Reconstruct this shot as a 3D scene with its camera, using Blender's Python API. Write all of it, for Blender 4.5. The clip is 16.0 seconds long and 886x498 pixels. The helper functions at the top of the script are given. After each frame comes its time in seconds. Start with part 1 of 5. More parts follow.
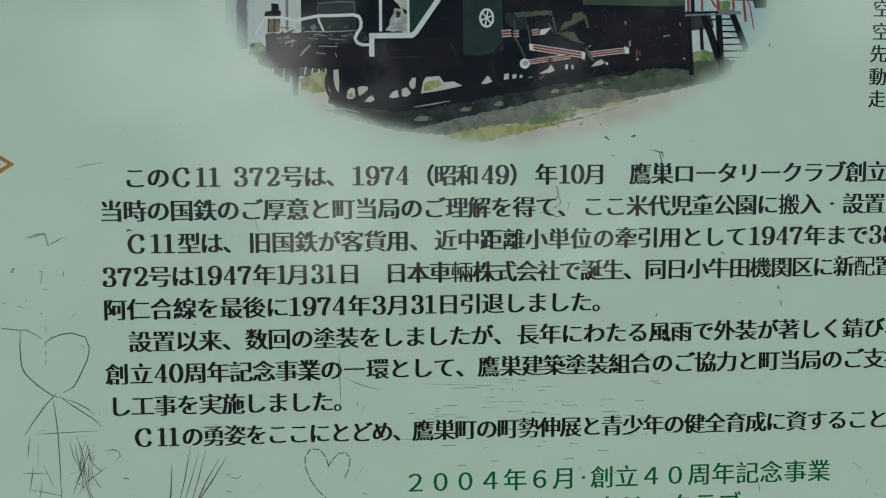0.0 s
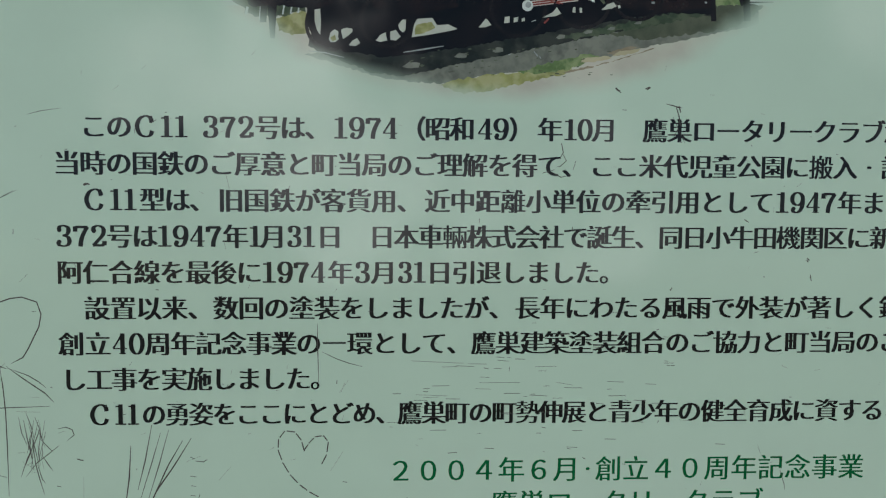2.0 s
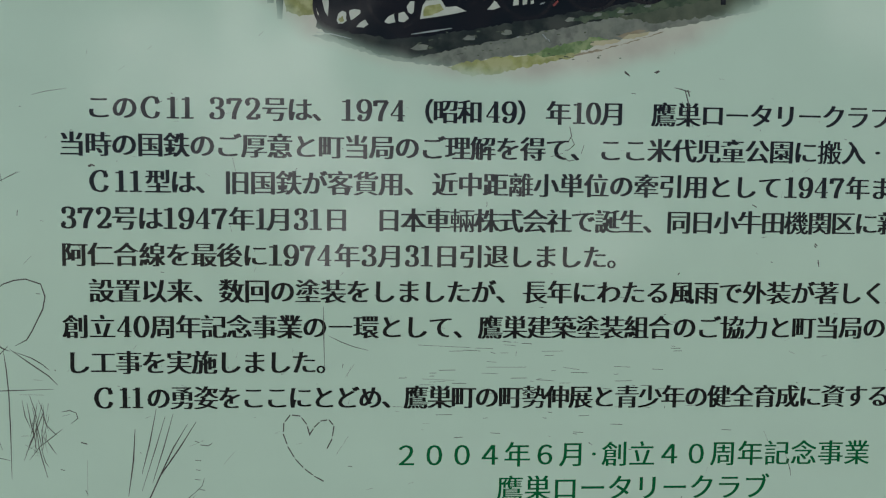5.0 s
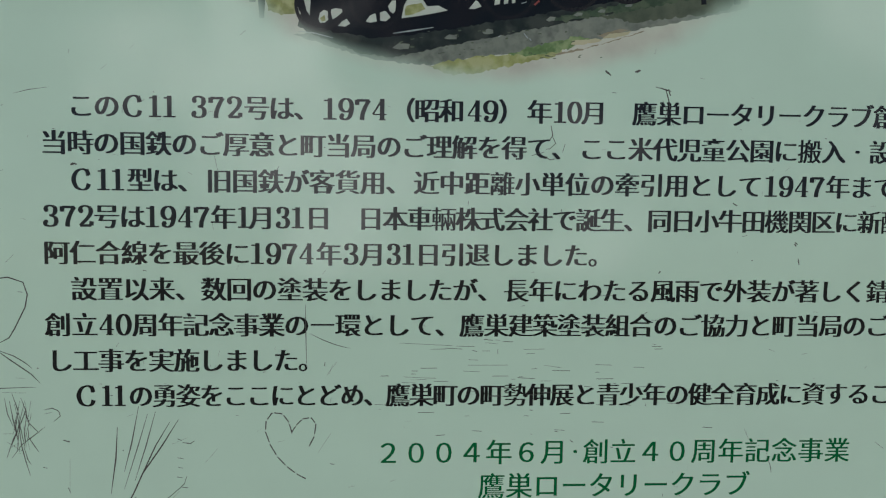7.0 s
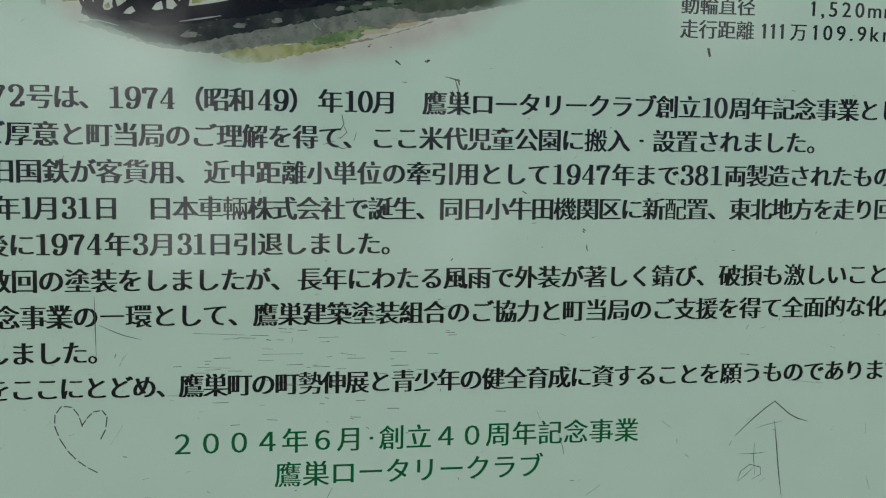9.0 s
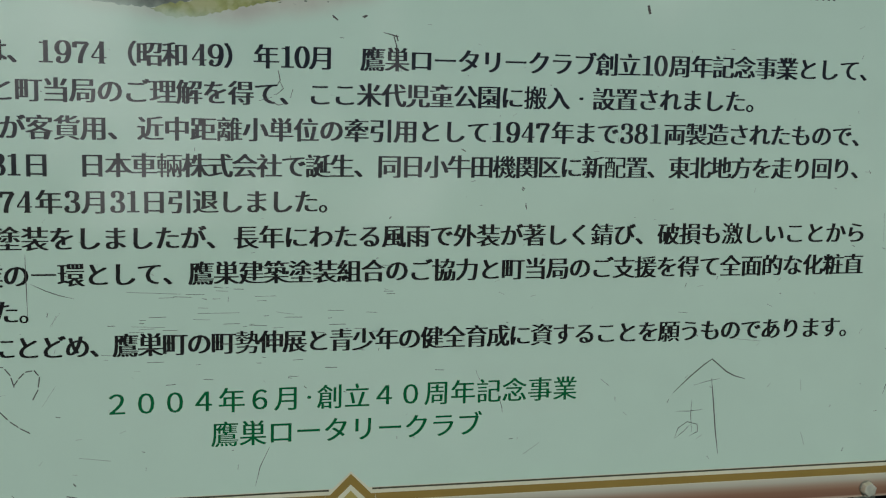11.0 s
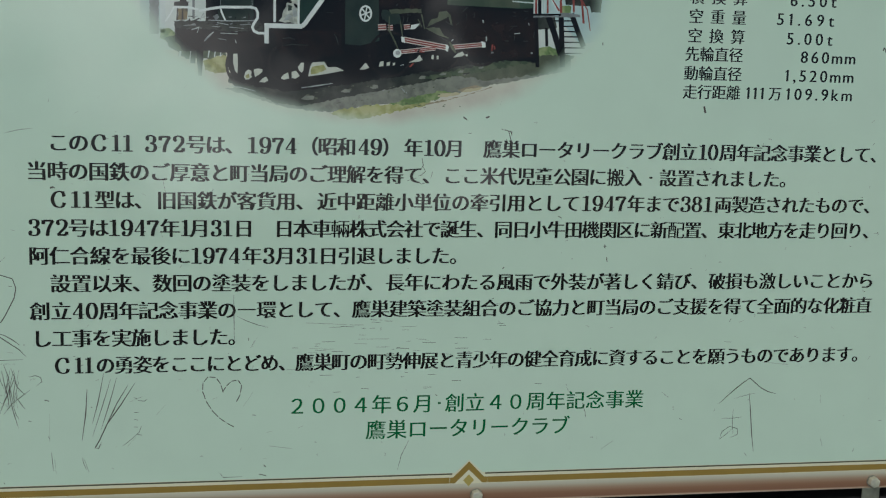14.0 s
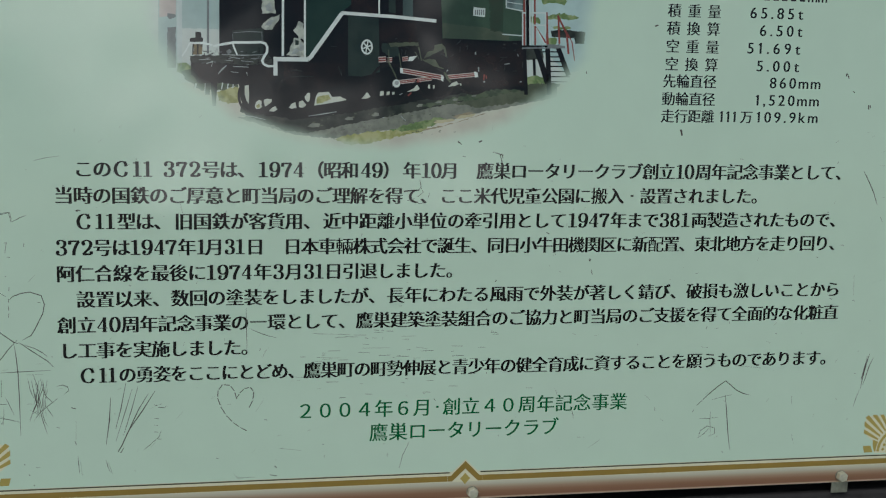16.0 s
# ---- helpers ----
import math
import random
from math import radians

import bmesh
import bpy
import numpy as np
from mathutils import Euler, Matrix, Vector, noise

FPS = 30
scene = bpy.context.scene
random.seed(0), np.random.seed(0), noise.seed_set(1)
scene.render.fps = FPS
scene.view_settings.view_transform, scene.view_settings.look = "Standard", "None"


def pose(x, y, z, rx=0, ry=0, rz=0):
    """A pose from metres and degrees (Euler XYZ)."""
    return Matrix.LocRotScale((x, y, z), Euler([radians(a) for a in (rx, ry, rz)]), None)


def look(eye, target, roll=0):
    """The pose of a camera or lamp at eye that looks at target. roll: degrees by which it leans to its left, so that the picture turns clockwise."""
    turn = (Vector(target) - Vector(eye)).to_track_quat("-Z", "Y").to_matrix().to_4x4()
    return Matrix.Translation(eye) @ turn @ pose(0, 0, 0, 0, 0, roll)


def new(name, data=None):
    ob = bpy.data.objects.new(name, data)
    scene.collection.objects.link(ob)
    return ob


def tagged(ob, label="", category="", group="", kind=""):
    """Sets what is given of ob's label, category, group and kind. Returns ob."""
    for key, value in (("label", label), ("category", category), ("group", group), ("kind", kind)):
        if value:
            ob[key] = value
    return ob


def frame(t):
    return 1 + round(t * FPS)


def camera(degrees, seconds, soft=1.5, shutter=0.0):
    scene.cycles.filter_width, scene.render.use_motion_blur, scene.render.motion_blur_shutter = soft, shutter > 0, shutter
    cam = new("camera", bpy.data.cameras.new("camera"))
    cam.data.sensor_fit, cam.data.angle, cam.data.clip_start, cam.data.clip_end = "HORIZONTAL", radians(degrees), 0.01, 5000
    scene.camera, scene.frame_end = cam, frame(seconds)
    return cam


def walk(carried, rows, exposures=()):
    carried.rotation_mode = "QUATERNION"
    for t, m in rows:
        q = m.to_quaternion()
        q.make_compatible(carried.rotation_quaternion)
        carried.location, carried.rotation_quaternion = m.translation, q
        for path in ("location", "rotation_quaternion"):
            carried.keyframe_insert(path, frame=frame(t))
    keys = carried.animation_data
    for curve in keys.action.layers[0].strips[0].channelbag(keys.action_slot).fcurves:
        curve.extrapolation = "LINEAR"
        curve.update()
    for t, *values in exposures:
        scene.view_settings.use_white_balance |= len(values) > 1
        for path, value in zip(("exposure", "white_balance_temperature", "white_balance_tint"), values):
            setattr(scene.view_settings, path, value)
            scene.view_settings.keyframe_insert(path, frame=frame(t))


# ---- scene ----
# The board leans back a little; everything on it is laid out in its own frame, in which
# x runs along the board, z up it and y away from the reader, with the printed face at y = 0.
LEAN_BACK = 8.0
BOARD = pose(0, 0, 0.9, -LEAN_BACK, 0, 0) @ pose(0, 0, -1.0)
cam = camera(38.05, 16.0, soft=1.2)
PATH = [
    (0.0, -0.2143, -0.9131, 1.5090, -5.065, -7.045, -0.153),
    (0.5, -0.2130, -0.9148, 1.4897, -5.105, -8.597, 1.083),
    (1.0, -0.2090, -0.9226, 1.4675, -5.309, -8.403, 1.264),
    (1.5, -0.2042, -0.9058, 1.4532, -5.034, -6.053, 0.762),
    (1.6, -0.1958, -0.8687, 1.4141, -4.717, -2.982, 0.291),
    (1.8, -0.1774, -0.8363, 1.4422, -3.556, -4.828, 0.172),
    (2.0, -0.1835, -0.8279, 1.4655, -3.878, -6.500, 0.553),
    (2.5, -0.1921, -0.8206, 1.4659, -3.797, -6.818, 0.664),
    (3.0, -0.1972, -0.8228, 1.4667, -4.097, -6.950, 0.516),
    (5.5, -0.1943, -0.8236, 1.4586, -4.396, -6.843, 0.880),
    (6.0, -0.1919, -0.8254, 1.4597, -4.454, -6.941, 0.653),
    (6.5, -0.1862, -0.8275, 1.4562, -4.239, -6.713, 0.544),
    (7.0, -0.1871, -0.8267, 1.4601, -4.644, -6.929, 0.922),
    (7.5, -0.1951, -0.8231, 1.4642, -5.766, -7.270, 1.480),
    (8.0, -0.1927, -0.8212, 1.4633, -7.822, -7.295, 1.640),
    (8.5, -0.1553, -0.8314, 1.4616, -9.154, -7.272, 1.413),
    (9.0, -0.1433, -0.8380, 1.4574, -10.868, -7.058, 1.111),
    (9.5, -0.1354, -0.8433, 1.4514, -12.181, -6.878, 0.993),
    (9.7, -0.1288, -0.8455, 1.4486, -12.396, -6.686, 0.916),
    (12.0, -0.1402, -0.8286, 1.4943, -13.564, -10.541, 1.912),
    (12.1, -0.1391, -0.8526, 1.4978, -13.000, -10.465, 1.941),
    (12.2, -0.1708, -0.8893, 1.4967, -14.188, -9.876, 2.152),
    (12.3, -0.2134, -0.9513, 1.4966, -15.436, -9.055, 2.392),
    (12.4, -0.2493, -1.0415, 1.5098, -15.701, -8.734, 2.521),
    (12.5, -0.2514, -1.0748, 1.5556, -15.301, -10.616, 2.476),
    (13.0, -0.2403, -1.0848, 1.5489, -13.082, -10.120, 2.204),
    (13.5, -0.2358, -1.0806, 1.5545, -11.341, -10.033, 2.075),
    (14.0, -0.2317, -1.0757, 1.5516, -10.604, -9.853, 1.898),
    (14.5, -0.2391, -1.0737, 1.5467, -10.875, -9.527, 1.819),
    (15.0, -0.2421, -1.0749, 1.5531, -11.051, -9.771, 2.095),
    (15.5, -0.2413, -1.0791, 1.5498, -11.062, -9.430, 1.824),
    (16.0, -0.2569, -1.1550, 1.5777, -11.224, -9.741, 1.532),
]
walk(cam, [(t, BOARD @ pose(x, y, z, 90 + pitch, 0, yaw) @ pose(0, 0, 0, 0, 0, roll)) for t, x, y, z, yaw, pitch, roll in PATH],
     exposures=[(0.0, -0.27), (1.0, -0.33), (9.7, -0.34), (12.0, -0.33), (14.0, -0.28), (16.0, -0.28)])

# ---- daylight ----
world = bpy.data.worlds.new("sky")
scene.world = world
world.use_nodes = True
wn, wl = world.node_tree.nodes, world.node_tree.links
wn.clear()
w_out = wn.new("ShaderNodeOutputWorld")
w_back = wn.new("ShaderNodeBackground")
w_sky = wn.new("ShaderNodeTexSky")
w_sky.sky_type, w_sky.sun_disc = "NISHITA", False
w_sky.air_density, w_sky.dust_density, w_sky.ozone_density = 0.7, 0.1, 1.0
w_sky.sun_elevation, w_sky.sun_rotation = radians(52), radians(215)
w_cloud = wn.new("ShaderNodeTexNoise")
w_cloud.noise_dimensions = "4D"
w_cloud.inputs["W"].default_value = 849.51
w_cloud.inputs["Scale"].default_value = 3.5
w_cloud.inputs["Detail"].default_value = 10
w_cloud.inputs["Roughness"].default_value = 0.64
w_ramp = wn.new("ShaderNodeValToRGB")
w_ramp.color_ramp.elements[0].position, w_ramp.color_ramp.elements[1].position = 0.535, 0.635
w_mix = wn.new("ShaderNodeMix")
w_mix.data_type = "RGBA"
w_mix.inputs["B"].default_value = (66, 66.5, 66, 1)
wl.new(w_cloud.outputs["Fac"], w_ramp.inputs["Fac"])
wl.new(w_ramp.outputs["Color"], w_mix.inputs["Factor"])
wl.new(w_sky.outputs["Color"], w_mix.inputs["A"])
wl.new(w_mix.outputs["Result"], w_back.inputs["Color"])
w_back.inputs["Strength"].default_value = 0.05
wl.new(w_back.outputs["Background"], w_out.inputs["Surface"])

sun = new("sun", bpy.data.lights.new("sun", "SUN"))
sun.data.energy, sun.data.angle, sun.data.color = 1.75, radians(14), (1.0, 0.97, 0.92)
sun.matrix_world = look((-6, -9, 14), (0, 0, 1))

# ---- materials ----
PHOTO_X, PHOTO_Z, PHOTO_A, PHOTO_B = -0.0925, 1.595, 0.2072, 0.1298
PRINT = (0.525, 0.71, 0.58)
EDGE_X, EDGE_LOW, EDGE_HIGH = 0.4905, 1.130, 1.788
MID_Z = (EDGE_LOW + EDGE_HIGH) / 2


def material(name, colour, rough=0.5, metal=0.0, grain=0.0, grain_scale=60.0, bump=0.0, bump_scale=300.0, spec=0.5, stretch=(1, 1, 1)):
    m = bpy.data.materials.new(name)
    m.use_nodes = True
    n, l = m.node_tree.nodes, m.node_tree.links
    b = n["Principled BSDF"]
    b.inputs["Roughness"].default_value, b.inputs["Metallic"].default_value = rough, metal
    b.inputs["Specular IOR Level"].default_value = spec
    b.inputs["Base Color"].default_value = (*colour, 1)
    tc = n.new("ShaderNodeTexCoord")
    mp = n.new("ShaderNodeMapping")
    mp.inputs["Scale"].default_value = stretch
    l.new(tc.outputs["Object"], mp.inputs["Vector"])
    if grain:
        a, c = n.new("ShaderNodeTexNoise"), n.new("ShaderNodeTexNoise")
        for tex, s in ((a, grain_scale), (c, grain_scale * 0.12)):
            tex.inputs["Scale"].default_value, tex.inputs["Detail"].default_value = s, 6
            l.new(mp.outputs["Vector"], tex.inputs["Vector"])
        add = n.new("ShaderNodeMath")
        add.operation = "ADD"
        l.new(a.outputs["Fac"], add.inputs[0])
        l.new(c.outputs["Fac"], add.inputs[1])
        rng = n.new("ShaderNodeMapRange")
        rng.inputs["From Min"].default_value, rng.inputs["From Max"].default_value = 0.6, 1.4
        rng.inputs["To Min"].default_value, rng.inputs["To Max"].default_value = 1 - grain, 1 + grain
        l.new(add.outputs[0], rng.inputs["Value"])
        mul = n.new("ShaderNodeVectorMath")
        mul.operation = "SCALE"
        mul.inputs[0].default_value = colour
        l.new(rng.outputs["Result"], mul.inputs["Scale"])
        l.new(mul.outputs["Vector"], b.inputs["Base Color"])
    if bump:
        t2, bp = n.new("ShaderNodeTexNoise"), n.new("ShaderNodeBump")
        t2.inputs["Scale"].default_value, t2.inputs["Detail"].default_value = bump_scale, 5
        bp.inputs["Strength"].default_value, bp.inputs["Distance"].default_value = bump, 0.002
        l.new(mp.outputs["Vector"], t2.inputs["Vector"])
        l.new(t2.outputs["Fac"], bp.inputs["Height"])
        l.new(bp.outputs["Normal"], b.inputs["Normal"])
    return m


def gloss(m, rough=0.05):
    """The clear laminate over the print: an even gloss with faint waviness."""
    n, l = m.node_tree.nodes, m.node_tree.links
    b = n["Principled BSDF"]
    b.inputs["Roughness"].default_value = rough
    b.inputs["IOR"].default_value = 1.5
    tc, tex, bp = n.new("ShaderNodeTexCoord"), n.new("ShaderNodeTexNoise"), n.new("ShaderNodeBump")
    tex.inputs["Scale"].default_value, tex.inputs["Detail"].default_value = 7, 2
    bp.inputs["Strength"].default_value, bp.inputs["Distance"].default_value = 0.12, 0.004
    l.new(tc.outputs["Object"], tex.inputs["Vector"])
    l.new(tex.outputs["Fac"], bp.inputs["Height"])
    l.new(bp.outputs["Normal"], b.inputs["Normal"])
    return m


def printed(name, colour, grain=0.05, grain_scale=40.0):
    return gloss(material(name, colour, 0.09, 0, grain, grain_scale))


def photo_print(name, colour, grain=0.25, grain_scale=90.0, second=None):
    """Printed photograph: its colour runs out into the panel's own green along a soft oval."""
    m = printed(name, colour, grain, grain_scale)
    n, l = m.node_tree.nodes, m.node_tree.links
    b = n["Principled BSDF"]
    source = b.inputs["Base Color"].links[0].from_socket
    if second:
        patch, ramp, two = n.new("ShaderNodeTexNoise"), n.new("ShaderNodeValToRGB"), n.new("ShaderNodeMix")
        patch.inputs["Scale"].default_value, patch.inputs["Detail"].default_value = grain_scale * 0.6, 7
        tcp = n.new("ShaderNodeTexCoord")
        l.new(tcp.outputs["Object"], patch.inputs["Vector"])
        ramp.color_ramp.elements[0].position, ramp.color_ramp.elements[1].position = 0.45, 0.6
        two.data_type = "RGBA"
        l.new(patch.outputs["Fac"], ramp.inputs["Fac"])
        l.new(ramp.outputs["Color"], two.inputs["Factor"])
        l.new(source, two.inputs["A"])
        two.inputs["B"].default_value = (*second, 1)
        source = two.outputs["Result"]
    tc, mp, ln, wob = n.new("ShaderNodeTexCoord"), n.new("ShaderNodeMapping"), n.new("ShaderNodeVectorMath"), n.new("ShaderNodeTexNoise")
    mp.vector_type = "POINT"
    mp.inputs["Location"].default_value = (-PHOTO_X / PHOTO_A, 0, -PHOTO_Z / PHOTO_B)
    mp.inputs["Scale"].default_value = (1 / PHOTO_A, 0, 1 / PHOTO_B)
    ln.operation = "LENGTH"
    wob.inputs["Scale"].default_value = 30
    l.new(tc.outputs["Object"], mp.inputs["Vector"])
    l.new(mp.outputs["Vector"], ln.inputs[0])
    l.new(tc.outputs["Object"], wob.inputs["Vector"])
    off = n.new("ShaderNodeMath")
    off.operation = "MULTIPLY_ADD"
    off.inputs[1].default_value = 0.08
    l.new(wob.outputs["Fac"], off.inputs[0])
    l.new(ln.outputs["Value"], off.inputs[2])
    fade = n.new("ShaderNodeMapRange")
    fade.interpolation_type = "SMOOTHSTEP"
    fade.inputs["From Min"].default_value, fade.inputs["From Max"].default_value = 0.93, 1.06
    l.new(off.outputs[0], fade.inputs["Value"])
    mix = n.new("ShaderNodeMix")
    mix.data_type = "RGBA"
    l.new(fade.outputs["Result"], mix.inputs["Factor"])
    l.new(source, mix.inputs["A"])
    mix.inputs["B"].default_value = (*PRINT, 1)
    l.new(mix.outputs["Result"], b.inputs["Base Color"])
    return m


M_PANEL = printed("pale_green_print", PRINT, 0.03, 25)
M_INK = printed("black_ink", (0.012, 0.013, 0.014), 0.2)
M_SPEC = printed("grey_black_ink", (0.018, 0.021, 0.021), 0.2)
M_GREEN = printed("green_ink", (0.002, 0.118, 0.036), 0.2)
M_GOLD = printed("gold_print", (0.285, 0.20, 0.05), 0.12)
M_OCHRE = printed("bright_gold_print", (0.40, 0.335, 0.10), 0.12)
M_BROWN = printed("dark_gold_print", (0.17, 0.125, 0.05), 0.12)
M_CREAM = printed("cream_print", (0.66, 0.67, 0.49), 0.04)
M_LINE = printed("dark_olive_line", (0.07, 0.075, 0.045), 0.1)
M_SCRATCH = material("scratch_dirt", (0.055, 0.052, 0.044), 0.7, 0, 0.4, 200)
M_SCUFF = material("scratch_grey_dirt", (0.075, 0.074, 0.064), 0.7, 0, 0.5, 200)
M_FAINT = material("faint_scratch", (0.175, 0.205, 0.17), 0.6, 0, 0.3, 200)
M_METAL = material("worn_steel", (0.74, 0.74, 0.60), 0.42, 0.75, 0.25, 120, 0.15, 500)
M_CLIP = material("dull_zinc", (0.32, 0.33, 0.27), 0.55, 0.8, 0.35, 150, 0.2, 400)
M_WOOD = material("weathered_dark_timber", (0.024, 0.0235, 0.025), 0.78, 0, 0.6, 45, 0.7, 90, stretch=(0.25, 1, 1))
M_POST = material("weathered_dark_post", (0.015, 0.0135, 0.0125), 0.8, 0, 0.6, 45, 0.7, 90, stretch=(1, 1, 0.25))
M_SPECK = material("pale_lichen", (0.13, 0.14, 0.145), 0.9, 0, 0.3, 300)
M_GROUND = material("trodden_grass_and_gravel", (0.085, 0.10, 0.06), 0.95, 0, 0.5, 9, 0.6, 60)


def border_print():
    """The printed moulding along the rim: pale inside, running to copper brown, with a pale lip."""
    m = printed("copper_border_print", (0.4, 0.2, 0.1), 0.08)
    n, l = m.node_tree.nodes, m.node_tree.links
    tc, sep = n.new("ShaderNodeTexCoord"), n.new("ShaderNodeSeparateXYZ")
    l.new(tc.outputs["Object"], sep.inputs[0])

    def rim(socket, middle, half):
        a, b, c = (n.new("ShaderNodeMath") for _ in range(3))
        a.operation, b.operation, c.operation = "SUBTRACT", "ABSOLUTE", "SUBTRACT"
        a.inputs[1].default_value, c.inputs[0].default_value = middle, half
        l.new(socket, a.inputs[0])
        l.new(a.outputs[0], b.inputs[0])
        l.new(b.outputs[0], c.inputs[1])
        return c.outputs[0]

    least, rng, ramp = n.new("ShaderNodeMath"), n.new("ShaderNodeMapRange"), n.new("ShaderNodeValToRGB")
    least.operation = "MINIMUM"
    l.new(rim(sep.outputs["X"], 0.0, EDGE_X), least.inputs[0])
    l.new(rim(sep.outputs["Z"], MID_Z, (EDGE_HIGH - EDGE_LOW) / 2), least.inputs[1])
    rng.inputs["From Max"].default_value = 0.0185
    l.new(least.outputs[0], rng.inputs["Value"])
    stops = ((0.0, (0.50, 0.42, 0.31)), (0.06, (0.46, 0.36, 0.26)), (0.13, (0.215, 0.115, 0.07)), (0.40, (0.255, 0.145, 0.09)),
             (0.60, (0.34, 0.25, 0.175)), (0.80, (0.46, 0.45, 0.35)), (1.0, (0.56, 0.58, 0.45)))
    els = ramp.color_ramp.elements
    els[0].position, els[0].color = stops[0][0], (*stops[0][1], 1)
    els[1].position, els[1].color = stops[-1][0], (*stops[-1][1], 1)
    for at, col in stops[1:-1]:
        e = els.new(at)
        e.color = (*col, 1)
    l.new(rng.outputs["Result"], ramp.inputs["Fac"])
    l.new(ramp.outputs["Color"], n["Principled BSDF"].inputs["Base Color"])
    return m


M_BORDER = border_print()

# ---- mesh helpers ----


def thing(name, label, category, m=None, group="", kind=""):
    ob = new(name)
    ob.matrix_world = m or Matrix()
    return tagged(ob, label, category, group, kind)


def mesh_part(name, verts, faces, mat, parent=None, label=""):
    me = bpy.data.meshes.new(name)
    me.from_pydata(verts, [], faces)
    me.materials.append(mat)
    ob = new(name, me)
    ob.parent = parent
    if label:
        tagged(ob, label)
    return ob


def part(name, bm, mat, parent=None, label=""):
    bmesh.ops.recalc_face_normals(bm, faces=bm.faces)
    me = bpy.data.meshes.new(name)
    bm.to_mesh(me)
    bm.free()
    me.materials.append(mat)
    ob = new(name, me)
    ob.parent = parent
    if label:
        tagged(ob, label)
    return ob


def box(lo, hi, bevel=0.0, segs=2):
    bm = bmesh.new()
    bmesh.ops.create_cube(bm, size=1)
    for v in bm.verts:
        v.co = Vector([(a + b) / 2 + c * (b - a) for a, b, c in zip(lo, hi, v.co)])
    if bevel:
        bmesh.ops.bevel(bm, geom=bm.edges[:], offset=bevel, segments=segs, affect="EDGES", profile=0.5)
    return bm


Z0 = 1.165   # the height on the board from which the print is laid out, in millimetres


def flat(name, outline, layer, mat, parent, label=""):
    """One printed patch from its outline in millimetres."""
    y = -0.000012 * layer
    bm = bmesh.new()
    vs = [bm.verts.new((x / 1000, y, Z0 + z / 1000)) for x, z in outline]
    f = bm.faces.new(vs)
    f.normal_update()
    bmesh.ops.triangulate(bm, faces=[f])
    for g in bm.faces:
        g.normal_update()
        if g.normal.y > 0:
            g.normal_flip()
    me = bpy.data.meshes.new(name)
    bm.to_mesh(me)
    bm.free()
    me.materials.append(mat)
    ob = new(name, me)
    ob.parent = parent
    if label:
        tagged(ob, label)
    return ob


def ragged(outline, amount=0.7, step=2.5, seed=1):
    """The outline with its edges broken up and unsettled, as grass, stones and shade have them."""
    r, out = random.Random(seed), []
    for (x0, z0), (x1, z1) in zip(outline, outline[1:] + outline[:1]):
        n = max(1, int(math.hypot(x1 - x0, z1 - z0) / step))
        for i in range(n):
            f = i / n
            out.append((x0 + f * (x1 - x0) + r.uniform(-amount, amount), z0 + f * (z1 - z0) + r.uniform(-amount, amount)))
    return out


def within_oval(outline):
    """The outline cut back to the oval in which the photograph is printed."""
    n = 64
    rim = [(1000 * PHOTO_X + 1080 * PHOTO_A * math.cos(i * math.tau / n), 1000 * (PHOTO_Z - Z0) + 1080 * PHOTO_B * math.sin(i * math.tau / n)) for i in range(n)]
    for (ax, az), (bx, bz) in zip(rim, rim[1:] + rim[:1]):
        out = []
        for p, q in zip(outline, outline[1:] + outline[:1]):
            dp = (bx - ax) * (p[1] - az) - (bz - az) * (p[0] - ax)
            dq = (bx - ax) * (q[1] - az) - (bz - az) * (q[0] - ax)
            if dp >= 0:
                out.append(p)
            if dp * dq < 0:
                f = dp / (dp - dq)
                out.append((p[0] + f * (q[0] - p[0]), p[1] + f * (q[1] - p[1])))
        outline = out
    return outline


def strip_mesh(lines, layer, taper=0.35):
    """Strokes, each (width, points), as flat ribbons with thinned ends."""
    verts, faces = [], []
    for width, pts in lines:
        pts = [Vector((p[0], p[1])) for p in pts]
        base = len(verts)
        for i, p in enumerate(pts):
            d = (pts[min(i + 1, len(pts) - 1)] - pts[max(i - 1, 0)])
            d = d.normalized() if d.length > 0 else Vector((1, 0))
            w = width / 2 * (taper if i in (0, len(pts) - 1) else 1)
            for s in (1, -1):
                q = p + s * w * Vector((-d.y, d.x))
                verts.append((q.x / 1000, -0.000012 * layer, Z0 + q.y / 1000))
            if i:
                a = base + 2 * i
                faces.append((a - 2, a - 1, a + 1, a))
    return verts, faces


def strokes(name, lines, layer, mat, parent, label="", taper=0.35):
    return mesh_part(name, *strip_mesh(lines, layer, taper), mat, parent, label)


def each_stroke(name, lines, layer, mat, parent, label="", taper=0.35):
    """The strokes as parts of their own."""
    for line in lines:
        strokes(name, [line], layer, mat, parent, label, taper)


